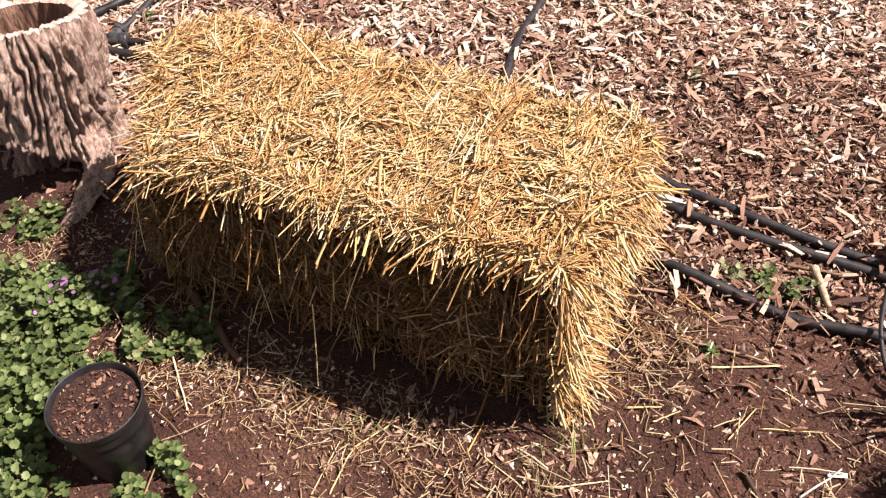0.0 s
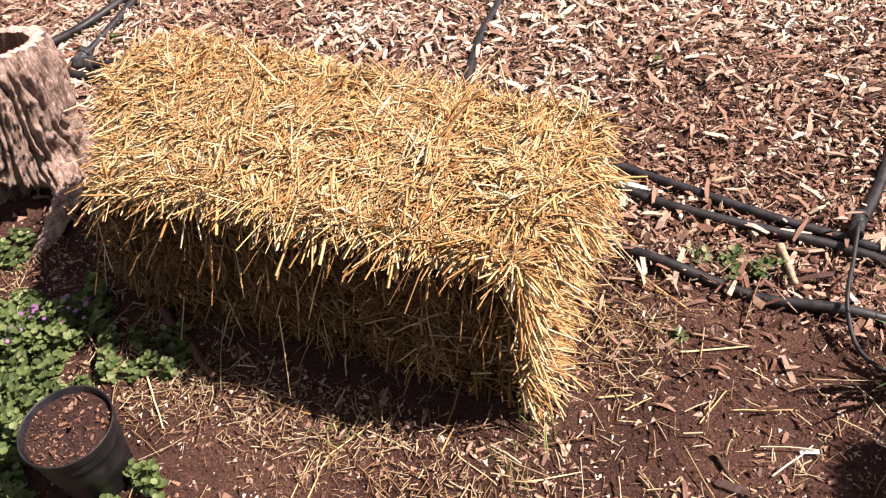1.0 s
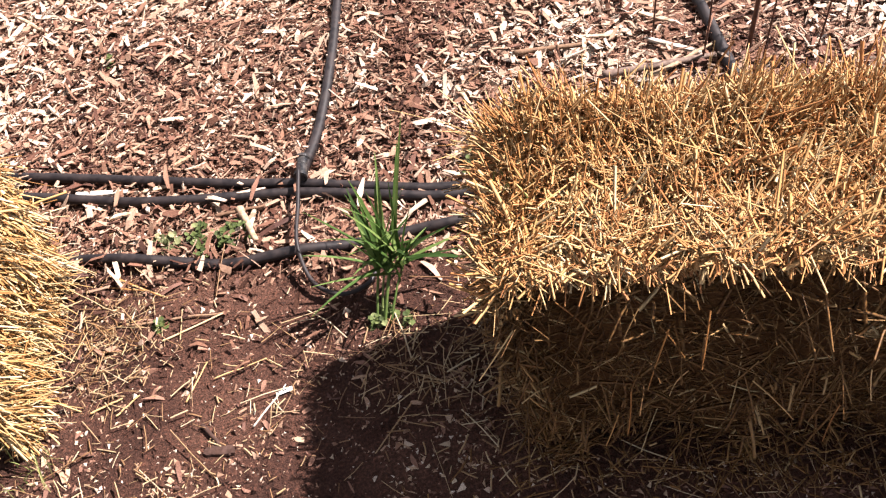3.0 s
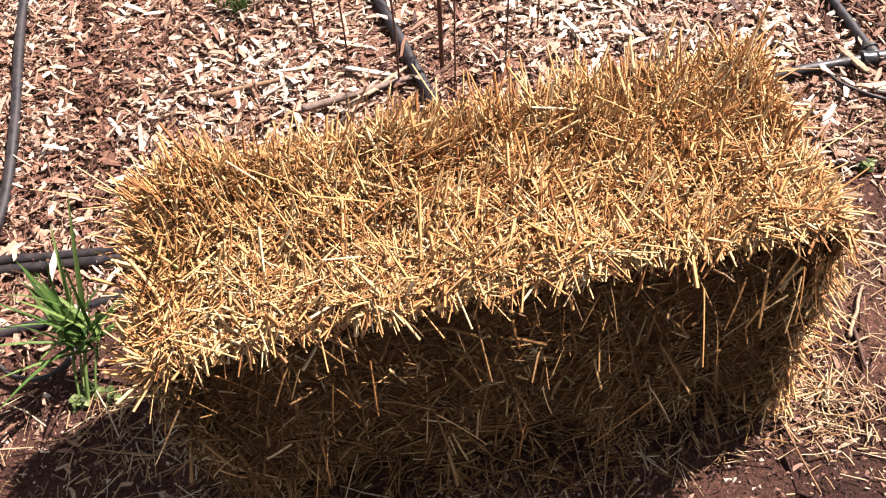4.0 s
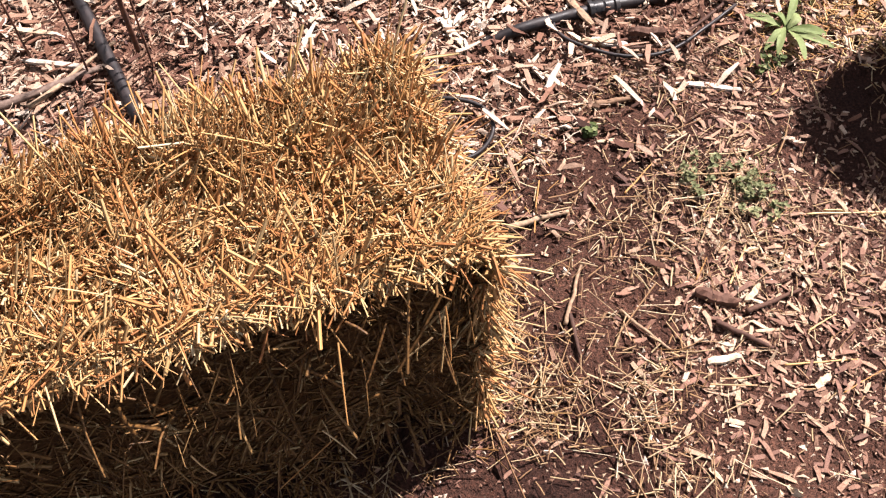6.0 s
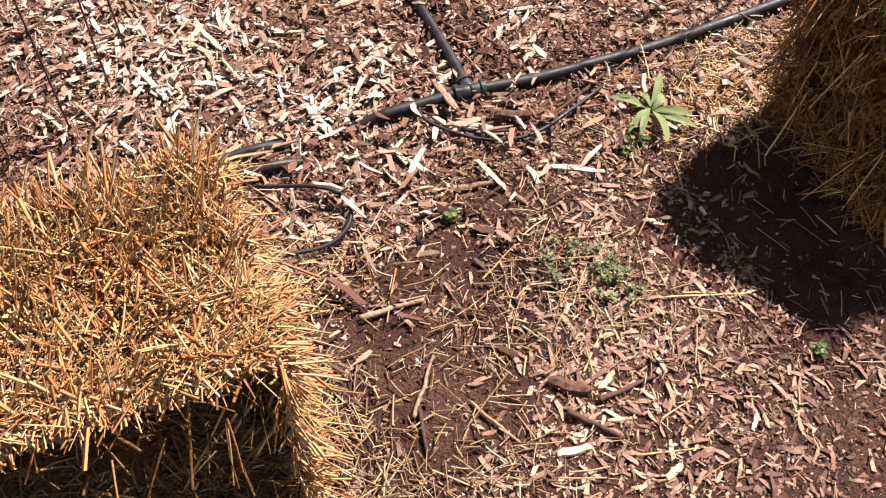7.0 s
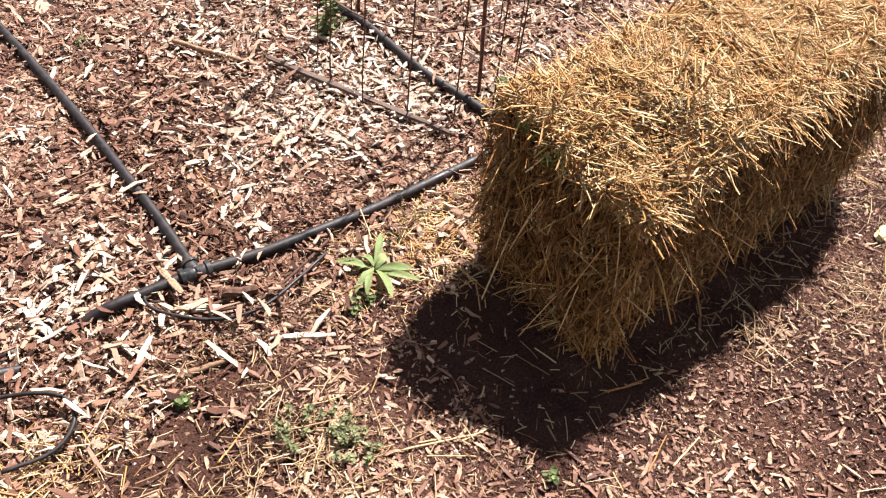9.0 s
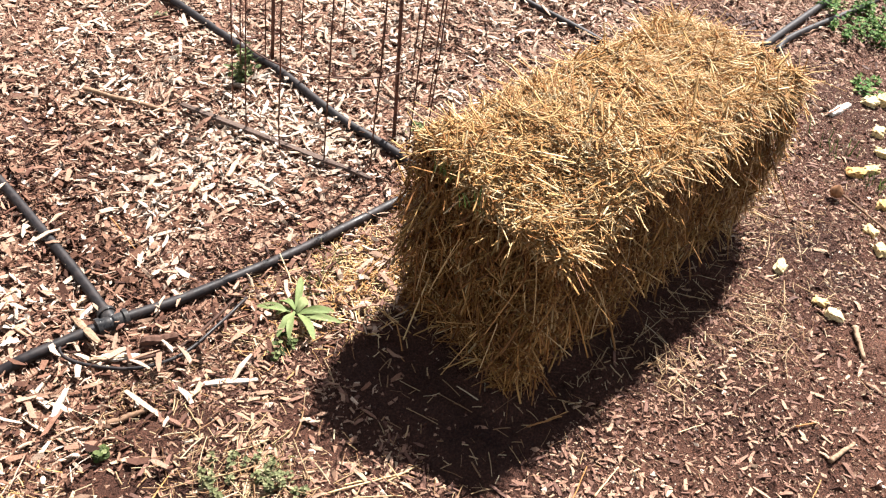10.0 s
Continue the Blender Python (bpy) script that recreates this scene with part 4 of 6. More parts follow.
T = Vector((2.452, 0.381, 0.0255))
along = Vector((0.835, -0.55, 0)).normalized()
aside = Vector((0.53, 0.85, 0)).normalized()
fitting("pipe_tee", [(T, T + along * 0.034), (T, T - along * 0.034), (T + aside * 0.004, T + aside * 0.034)], 0.0168, "black plastic tee joining three pipes")
E1 = Vector((-1.018, 2.095, 0.026))
fitting("pipe_elbow", [(E1, E1 + Vector((0.05, -0.006, 0))), (E1, E1 + Vector((0.02, 0.05, 0)))], 0.018, "black plastic elbow joining pipes behind the stump")
C1 = Vector((0.745, 1.232, 0.034))
fitting("pipe_coupling", [(C1, C1 + Vector((-0.016, -0.03, 0.001))), (C1, C1 + Vector((0.012, 0.022, 0)))], 0.0125, "black coupling at the end of a pipe")


# ---------------------------------------------------------------- stump
def stump(at):
    base = empty("hollow_stump", (*at, 0), "weathered hollow tree stump with furrowed pale bark beside a bale", "stump")
    H, n, rows = 0.405, 400, 84

    def ridge(a, s, count, wander, seed):
        """0 in the cleft between two ridges of bark, 1 on their crests; the ridges wander and fork as they run down."""
        bend = wander * (noise.noise(Vector((math.cos(a) * 1.6, math.sin(a) * 1.6, s * 1.6 + seed))) + 0.45 * noise.noise(Vector((math.cos(a) * 4, math.sin(a) * 4, s * 4.5 + seed))))
        return abs(math.sin(count * 0.5 * (a + bend)))

    def radius(a, s):
        r = 0.150 + 0.007 * math.sin(2 * a + 1) + 0.006 * math.sin(3 * a)
        flare = max(0.0, 1 - s / 0.42) ** 2
        r += flare * (0.012 + 0.03 * max(0.0, math.cos(2.5 * (a + 1.9))) + 0.012 * math.sin(5 * a))
        r += 0.055 * (1 - s) * max(0.0, math.cos(a - 4.1)) ** 2
        deep = 0.5 + 0.9 * max(0.0, noise.noise(Vector((math.cos(a) * 3, math.sin(a) * 3, s * 1.5 + 40))) + 0.35)
        bark_edge = min(1.0, (1.05 - s) * 8)
        r += (0.024 * deep * (ridge(a, s, 29, 0.42, 3.0) ** 0.7 - 0.8) + 0.009 * (ridge(a, s, 73, 0.30, 11.0) ** 0.7 - 0.8)) * bark_edge
        r -= 0.024 * max(0.0, (s - 0.72) / 0.28) ** 2
        # rotted away under the front
        front = max(0.0, math.cos(0.62 * ((a - 4.35 + math.pi) % (2 * math.pi) - math.pi)))
        roof = 0.61 - 0.34 * ((a - 4.0) / 1.2) + 0.05 * noise.noise(Vector((a * 7, 2, 7)))
        if front > 0.45 and s < roof:
            r -= 0.135 * min(1.0, (front - 0.45) * 6) * min(1.0, (roof - s) * 16)
        return r + 0.006 * noise.noise(Vector((a * 6, s * 5, 0))) + 0.010 * noise.noise(Vector((a * 11, s * 8, 3))) + 0.008 * noise.noise(Vector((a * 26, s * 17, 5))) + 0.004 * noise.noise(Vector((a * 60, s * 36, 8)))

    bm = bmesh.new()
    grid = []
    for j in range(rows + 1):
        s = j / rows
        grid.append([bm.verts.new((radius(2 * math.pi * i / n, s) * math.cos(2 * math.pi * i / n), radius(2 * math.pi * i / n, s) * math.sin(2 * math.pi * i / n),
                                   s * (H - 0.20 * (0.15 + 0.15 * math.sin(2 * math.pi * i / n)) + 0.012 * noise.noise(Vector((i * 0.13, 1, 0)))) - 0.01)) for i in range(n)])
    for p, q in zip(grid, grid[1:]):
        for i in range(n):
            bm.faces.new((p[i], p[(i + 1) % n], q[(i + 1) % n], q[i]))
    for v in bm.verts:
        v.co.x -= 0.085 * (1 - v.co.z / H)
    rim_out = [v.co.copy() for v in grid[-1]]
    bark = part("bark", bm, BARK, base, "deeply furrowed grey-pink bark")

    def inner(i, s):
        a = 2 * math.pi * i / n
        r = 0.092 + 0.006 * math.sin(3 * a + 0.5) + 0.006 * noise.noise(Vector((a * 4, s * 4, 9))) - 0.01 * (1 - s)
        return Vector((r * math.cos(a) - 0.06 * (1 - s), r * math.sin(a), 0.10 + s * (H - 0.20 * (0.15 + r * math.sin(a)) - 0.10 - 0.012)))

    bm = bmesh.new()
    ringz = []
    for j in range(6):
        s = j / 5
        ringz.append([bm.verts.new(rim_out[i].lerp(inner(i, 1.0), s) + Vector((0, 0, 0.007 * math.sin(math.pi * s) + 0.004 * noise.noise(Vector((i * 0.3, s * 4, 2))))))
                      for i in range(n)])
    for p, q in zip(ringz, ringz[1:]):
        for i in range(n):
            bm.faces.new((p[i], p[(i + 1) % n], q[(i + 1) % n], q[i]))
    part("cut_rim", bm, RIM, base, "pale weathered cut rim")
    bm = bmesh.new()
    walls = [[bm.verts.new(inner(i, 1 - j / 8)) for i in range(n)] for j in range(9)]
    for p, q in zip(walls, walls[1:]):
        for i in range(n):
            bm.faces.new((p[i], p[(i + 1) % n], q[(i + 1) % n], q[i]))
    bm.faces.new(walls[-1])
    part("hollow", bm, ROT, base, "dark rotted hollow")
    # a surface root running to the front
    bm = bmesh.new()
    line = spline([Vector((0.055, -0.04, 0.075)), Vector((0.082, -0.115, 0.042)), Vector((0.060, -0.19, 0.014)), Vector((0.025, -0.26, -0.012))], 12)
    rings = tube(bm, line, lambda s: 0.034 * (1 - 0.66 * s), 36)
    for at_, ring in zip(line, rings):
        for v in ring:
            d = v.co - at_
            f = Vector((d.normalized().x * 2.5, d.normalized().z * 2.5, 0))
            v.co = at_ + d * (1 + 0.5 * noise.noise(f + Vector((0, 0, at_.y * 9))) + 0.35 * noise.noise(f * 2.2 + Vector((3, 1, at_.y * 26))) + 0.2 * noise.noise(v.co * 120))
    part("root", bm, BARK, bark)
    return base


stump((-0.986, 1.672))


# ---------------------------------------------------------------- nursery pot
def lathe(bm, profile, n=48):
    rings = [[bm.verts.new((r * math.cos(2 * math.pi * i / n), r * math.sin(2 * math.pi * i / n), z)) for i in range(n)] for r, z in profile]
    for p, q in zip(rings, rings[1:]):
        for i in range(n):
            bm.faces.new((p[i], p[(i + 1) % n], q[(i + 1) % n], q[i]))
    return rings


def nursery_pot(at):
    base = empty("nursery_pot", (*at, float(ground_z(*at))), "black plastic nursery pot filled with dark potting soil", "plant pot")
    bm = bmesh.new()
    r = lathe(bm, [(0.056, 0.0), (0.059, 0.003), (0.0735, 0.136), (0.0735, 0.139), (0.0715, 0.141), (0.0715, 0.100), (0.058, 0.006)])
    bm.faces.new(r[0][::-1])
    bm.faces.new(r[-1])
    wall = part("pot_wall", bm, POT, base)
    bm = bmesh.new()
    lathe(bm, [(0.0728, 0.140), (0.0755, 0.140), (0.0768, 0.142), (0.0782, 0.156), (0.0790, 0.1585), (0.0786, 0.1605), (0.0772, 0.161), (0.0758, 0.159), (0.0742, 0.142), (0.0728, 0.140)])
    part("rim", bm, POT, wall, "rolled pot rim")
    bm = bmesh.new()
    n, rows = 64, 14
    rings = [[bm.verts.new((0.0735 * j / rows * math.cos(2 * math.pi * i / n), 0.0735 * j / rows * math.sin(2 * math.pi * i / n),
                            0.146 + 0.006 * noise.noise(Vector((0.0735 * j / rows * math.cos(2 * math.pi * i / n) * 70, 0.0735 * j / rows * math.sin(2 * math.pi * i / n) * 70, 0)))))
              for i in range(n)] for j in range(1, rows + 1)]
    for p, q in zip(rings, rings[1:]):
        for i in range(n):
            bm.faces.new((p[i], p[(i + 1) % n], q[(i + 1) % n], q[i]))
    bm.faces.new(rings[0])
    soil = part("potting_soil", bm, POT_SOIL, base, "crumbly dark potting soil")
    k = 520
    a, rr = rng.uniform(0, 6.283, k), 0.070 * np.sqrt(rng.uniform(0, 1, k))
    l = np.clip(rng.lognormal(math.log(0.0034), 0.6, k), 0.0012, 0.015)
    V, F = chips(np.stack([rr * np.cos(a), rr * np.sin(a), 0.149 + 0 * a], -1), rng.uniform(0, 6.283, k), rng.normal(0, 0.4, k), rng.normal(0, 0.4, k), l, l * rng.uniform(0.2, 0.7, k), l * 0.3, rng)
    part_mesh("bark_litter", np_mesh("bark_litter", V, F, DARK_BARK), soil, "flecks of bark and perlite", "stuff")
    return base


nursery_pot((-0.690, 0.853))


# ---------------------------------------------------------------- wire cages
def rod(name, a, b, radius, parent, sides=8):
    bm = bmesh.new()
    a, b = Vector(a), Vector(b)
    rnd = random.Random(int(abs(a.x * 977 + a.y * 131) * 100))
    mid = [a.lerp(b, k / 6) + Vector((rnd.uniform(-1, 1), rnd.uniform(-1, 1), 0)) * 0.002 for k in range(7)]
    tube(bm, mid, radius, sides)
    return part(name, bm, RUST, parent)


def wire_cage(at, radius, height, count, start, label, hoops=(0.28, 0.55, 0.79)):
    base = empty("wire_cage", (*at, 0), label, "plant cage", "plant cages")
    for k in range(count):
        a = start + 2 * math.pi * k / count
        rod("upright_wire", (radius * math.cos(a), radius * math.sin(a), -0.01), (radius * 1.0 * math.cos(a), radius * math.sin(a), height), 0.0022, base, 6)
    for h in hoops:
        bm = bmesh.new()
        tube(bm, [Vector((radius * math.cos(t), radius * math.sin(t), h)) for t in np.linspace(0, 2 * math.pi, 49)], 0.0021, 6, False)
        part("hoop", bm, RUST, base)
    return base


wire_cage((3.46, 0.345), 0.285, 0.80, 14, 0.35, "tall rusty wire plant cage standing in mulch behind a bale")
wire_cage((1.86, 1.22), 0.285, 0.80, 14, 0.2, "rusty wire plant cage behind the tall bale")


def stake(at, radius, height, label, lean=(0.003, 0.002)):
    base = empty("metal_stake", (*at, 0), label, "stake", "cage stakes")
    rod("rod", (0, 0, -0.05), (*lean, height), radius, base, 10)
    return base


stake((3.404, 0.128), 0.0055, 0.85, "rusty steel rod stake at the foot of a wire cage", (0.02, 0.06))
stake((3.593, 0.614), 0.0055, 0.85, "rusty steel rod holding the back of a wire cage")
stake((1.735, 1.02), 0.0055, 0.85, "dark steel rod stake behind the tall bale")


# ---------------------------------------------------------------- sticks, bark and other small things
def stick(a, b, radius, label, mat=STICK, name="stick", seed=0, z=None, bend=0.02, category="stick", group="sticks on the ground"):
    rnd = random.Random(seed)
    a, b = Vector((*a, 0)), Vector((*b, 0))
    base_z = float(ground_z(a.x, a.y)) + (0.015 if mulch_depth(a.x, a.y) > 0.03 else 0.0)
    L = (b - a).length
    side = Vector((-(b - a).y, (b - a).x, 0)).normalized()
    line = [a.lerp(b, k / 6) - a + side * rnd.uniform(-1, 1) * bend * L + Vector((0, 0, (z if z is not None else radius * 0.9 + 0.003) + rnd.uniform(0, 0.002))) for k in range(7)]
    bm = bmesh.new()
    tube(bm, spline(line, 3), lambda s: radius * (1 - 0.35 * s), 8, True, 0.16, seed)
    me = bpy.data.meshes.new(name)
    for f in bm.faces:
        f.smooth = True
    bm.to_mesh(me)
    bm.free()
    me.materials.append(mat)
    ob = new(name, me)
    ob.location = (a.x, a.y, base_z)
    return tagged(ob, label, category, group)


S = 3
for a, b, r, mat, text in [
    ((1.897, 0.200), (1.999, 0.136), 0.0065, STICK, "dry brown stick lying on bare soil"),
    ((1.810, 0.004), (1.925, 0.053), 0.0040, STICK, "straight pale stick lying on soil"),
    ((1.891, -0.052), (1.885, -0.161), 0.0036, STICK, "thin weathered stick among chips"),
    ((1.831, 0.010), (1.777, -0.053), 0.0045, DARK_STICK, "short dark stick beside a pale one"),
    ((2.237, 0.245), (2.307, 0.192), 0.0070, STICK, "stubby tan stick on the soil"),
    ((-0.638, 1.213), (-0.506, 1.027), 0.0100, DARK_STICK, "grey-brown stick leaning by the bale's foot"),
    ((0.590, 1.209), (0.590, 1.110), 0.0085, STICK, "short broken twig between pipes"),
    ((0.540, 1.22), (0.640, 1.19), 0.0045, STICK, "thin twig over mulch near the pipes"),
    ((3.162, 0.969), (3.188, 0.716), 0.0075, STICK, "crooked grey branch lying on mulch"),
    ((2.03, -0.22), (2.13, -0.27), 0.0050, DARK_STICK, "reddish twig among wood chips"),
    ((1.98, -0.19), (2.00, -0.29), 0.0060, DARK_STICK, "red-brown twig lying on chips"),
    ((0.30, 1.06), (0.484, 0.986), 0.0028, STICK, "long thin pale twig on bare soil"),
    ((0.439, 0.730), (0.520, 0.778), 0.0020, PALE, "pale straw stem lying under the plant tag"),
    ((0.36, 0.78), (0.385, 0.70), 0.0040, DARK_STICK, "small dark twig on soil"),
    ((1.30, 1.30), (1.48, 1.22), 0.0070, STICK, "bark strip lying on mulch"),
    ((1.42, 1.12), (1.66, 1.04), 0.0095, GREY_WOOD, "weathered branch lying at the back of a bale"),
    ((3.251, -1.159), (3.151, -1.183), 0.0075, STICK, "short brown stick on bare soil beside pale chunks"),
    ((2.797, -1.115), (2.872, -1.165), 0.0062, STICK, "weathered stub of a twig on bare soil"),
    ((1.50, 1.06), (1.72, 1.07), 0.0055, STICK, "thin tan branch beside a weathered one"),
]:
    S += 1
    stick(a, b, r, text, mat, "stick", S, None, 0.012)


BY_FRAYED = [(0.35, 0.99, 0.48, 0.99), (0.30, 1.20, 0.39, 1.08), (0.28, 1.18, 0.36, 1.12), (0.31, 1.19, 0.38, 1.09), (0.23, 1.08, 0.33, 1.06), (-0.32, 0.76, -0.29, 0.84), (-0.09, 0.83, -0.06, 0.89), (-0.07, 0.83, -0.00, 0.76), (0.04, 0.76, 0.14, 0.77), (-0.64, 1.05, -0.59, 0.93), (-0.35, 0.76, -0.31, 0.86), (-0.29, 0.84, -0.21, 0.90), (0.19, 0.91, 0.25, 0.91), (0.41, 0.86, 0.51, 0.85), (0.35, 0.84, 0.41, 0.90), (-0.40, 0.97, -0.32, 0.93), (-0.22, 0.89, -0.14, 0.84), (0.23, 0.88, 0.28, 0.90)]
BETWEEN = [(1.99, -0.32, 2.08, -0.41), (2.01, -0.42, 2.09, -0.45), (2.31, -0.22, 2.35, -0.27), (2.26, -0.64, 2.30, -0.63), (2.43, -0.57, 2.40, -0.60), (2.03, -0.12, 2.08, -0.11), (2.07, -0.03, 2.07, -0.09), (2.16, -0.08, 2.25, -0.05), (2.35, -0.29, 2.41, -0.33), (1.69, -0.02, 1.74, -0.02), (1.82, -0.18, 1.86, -0.17), (2.07, -0.32, 2.13, -0.34), (2.06, -0.17, 2.15, -0.15), (1.75, 0.08, 1.88, 0.02), (2.19, -0.13, 2.14, -0.20), (2.60, -0.50, 2.66, -0.56)]
BY_LONG = [(2.62, -0.52, 2.68, -0.57), (2.46, -0.63, 2.56, -0.64), (2.50, -0.67, 2.59, -0.70), (2.73, -0.80, 2.78, -0.85), (2.63, -1.07, 2.74, -1.10), (2.86, -1.04, 2.89, -1.08), (2.14, -0.06, 2.25, -0.04), (2.18, -0.07, 2.30, -0.06), (2.28, -0.20, 2.39, -0.32), (2.21, -0.16, 2.27, -0.17), (2.74, 0.59, 2.67, 0.47), (2.10, 0.08, 2.19, 0.08), (2.61, -1.00, 2.66, -1.07)]
for runs, text in ((BY_FRAYED, "long dry straw fallen beside the frayed bale"), (BETWEEN, "long dry straw lying on chips and soil between bales"),
                   (BY_LONG, "long pale straw lying near the long bale")):
    for x0, y0, x1, y1 in runs:
        S += 1
        stick((x0, y0), (x1, y1), 0.0012 + 0.0004 * (S % 3), text, STRAW_PIECE, "fallen_straw", S, None, 0.007, "straw", "long straws on the ground")


def slab(a, b, width, thick, label, mat, name, category, seed, tilt=0.0, lift=0.002, group=""):
    """A split piece of wood with ragged ends and an uneven face."""
    rnd = random.Random(seed)
    a, b = Vector((*a, 0)), Vector((*b, 0))
    L, yaw = (b - a).length, math.atan2((b - a).y, (b - a).x)
    bm = bmesh.new()
    n = 9
    rows = []
    for i in range(n):
        s = i / (n - 1)
        w = width * (0.55 + 0.45 * math.sin(math.pi * min(1, max(0, 0.12 + 0.8 * s)))) * rnd.uniform(0.88, 1.1)
        y = width * 0.25 * noise.noise(Vector((s * 3, seed, 0)))
        row = []
        for yy, zz in ((-0.5, 0.0), (-0.42, 0.8), (0.0, 1.0), (0.42, 0.75), (0.5, 0.0)):
            row.append(bm.verts.new((s * L + rnd.uniform(-0.004, 0.004) * (i in (0, n - 1)), y + w * yy, thick * zz * rnd.uniform(0.8, 1.15) + s * L * math.tan(tilt))))
        rows.append(row)
    for p, q in zip(rows, rows[1:]):
        for k in range(5):
            bm.faces.new((p[k], q[k], q[(k + 1) % 5], p[(k + 1) % 5]))
    bm.faces.new(rows[0])
    bm.faces.new(rows[-1][::-1])
    bmesh.ops.recalc_face_normals(bm, faces=bm.faces)
    me = bpy.data.meshes.new(name)
    bm.to_mesh(me)
    bm.free()
    me.materials.append(mat)
    ob = new(name, me)
    ob.matrix_world = pose(a.x, a.y, float(ground_z(a.x, a.y)) + (max(lift, 0.018) if mulch_depth(a.x, a.y) > 0.03 else lift), 0, 0, math.degrees(yaw))
    return tagged(ob, label, category, group)


slab((2.393, 0.155), (2.462, 0.047), 0.014, 0.006, "bleached white splinter of wood on the soil", PALE, "wood_splinter", "wood splinter", 2)
slab((2.008, -0.132), (2.036, -0.200), 0.024, 0.014, "dark curled piece of bark on chips", DARK_STICK, "bark_piece", "bark", 3)
slab((2.432, 0.298), (2.480, 0.240), 0.022, 0.014, "brown block of split bark near a tee", DARK_STICK, "bark_piece", "bark", 4)
slab((2.362, 0.345), (2.40, 0.285), 0.020, 0.006, "bleached flake of wood under the drip tube", PALE, "wood_splinter", "wood splinter", 5)
slab((3.227, 0.700), (3.185, 0.110), 0.022, 0.009, "long weathered strip of wood lying in the mulch", GREY_WOOD, "wood_strip", "wood strip", 6, 0.0, 0.022)
slab((2.43, 0.46), (2.38, 0.36), 0.018, 0.006, "split tan wood flake leaning on a pipe", STICK, "wood_splinter", "wood splinter", 7, 0.2, 0.012)
slab((0.395, 0.705), (0.350, 0.730), 0.022, 0.008, "brown bark chip on bare soil", DARK_STICK, "bark_piece", "bark", 8)
slab((0.30, 1.25), (0.40, 1.262), 0.016, 0.007, "bleached sliver of wood by the pipes", PALE, "wood_splinter", "wood splinter", 9)
slab((0.30, 1.44), (0.40, 1.385), 0.015, 0.006, "white sliver of wood lying between two pipes", PALE, "wood_splinter", "wood splinter", 10, 0, 0.008)

SOIL_CHIPS = [(1.99, -0.38, 2.03, -0.39, 0.020), (2.05, -0.21, 2.10, -0.21, 0.018), (2.15, -0.45, 2.19, -0.44, 0.012), (2.19, -0.45, 2.17, -0.47, 0.012), (1.91, -0.22, 1.96, -0.26, 0.020), (2.01, -0.25, 2.05, -0.29, 0.010), (2.05, 0.96, 2.03, 0.84, 0.020), (2.22, 0.95, 2.20, 0.85, 0.018), (2.21, 0.62, 2.17, 0.51, 0.030), (2.42, 0.62, 2.40, 0.57, 0.020), (2.49, 0.45, 2.38, 0.44, 0.014), (2.32, 0.82, 2.37, 0.77, 0.012), (2.22, 1.05, 2.25, 1.04, 0.020)]
TEE_CHIPS = [(3.01, 0.43, 3.12, 0.45, 0.018), (2.42, 0.62, 2.44, 0.66, 0.025), (2.42, 0.66, 2.41, 0.59, 0.020), (2.39, 0.30, 2.34, 0.37, 0.016), (2.35, 0.51, 2.38, 0.66, 0.012), (2.20, 0.34, 2.28, 0.36, 0.020), (2.91, 0.48, 2.98, 0.49, 0.020), (3.17, 0.36, 3.21, 0.28, 0.012), (3.65, 0.34, 3.70, 0.32, 0.020), (3.38, 0.33, 3.38, 0.29, 0.018), (2.88, 0.58, 2.95, 0.59, 0.016), (2.47, 0.48, 2.53, 0.47, 0.014), (2.48, 0.77, 2.53, 0.75, 0.020), (3.38, 1.05, 3.32, 0.98, 0.018)]
PIPE_CHIPS = [(0.27, 2.08, 0.33, 2.14, 0.020), (0.31, 2.18, 0.37, 2.05, 0.014), (0.43, 1.37, 0.50, 1.35, 0.016), (0.42, 1.31, 0.44, 1.37, 0.014), (0.55, 1.41, 0.49, 1.40, 0.014), (0.42, 1.60, 0.36, 1.57, 0.012), (0.34, 1.34, 0.41, 1.32, 0.016), (0.34, 1.67, 0.36, 1.67, 0.014), (0.40, 1.50, 0.47, 1.51, 0.012), (0.87, 1.94, 0.91, 1.89, 0.014), (0.59, 1.15, 0.63, 1.22, 0.012), (0.60, 1.85, 0.54, 1.84, 0.016)]
BACK_CHIPS = [(2.40, 0.67, 2.38, 0.61, 0.022), (2.44, 0.62, 2.38, 0.59, 0.020), (2.23, 0.32, 2.23, 0.37, 0.018), (2.44, 0.30, 2.48, 0.24, 0.020), (2.17, 0.96, 2.18, 0.86, 0.020), (2.35, 0.40, 2.35, 0.30, 0.014), (1.61, 1.25, 1.66, 1.17, 0.020), (1.57, 1.17, 1.65, 1.04, 0.018), (1.42, 1.20, 1.46, 1.22, 0.014), (1.46, 1.26, 1.54, 1.21, 0.014), (1.14, 1.29, 1.14, 1.20, 0.014), (1.10, 1.41, 1.09, 1.31, 0.016)]
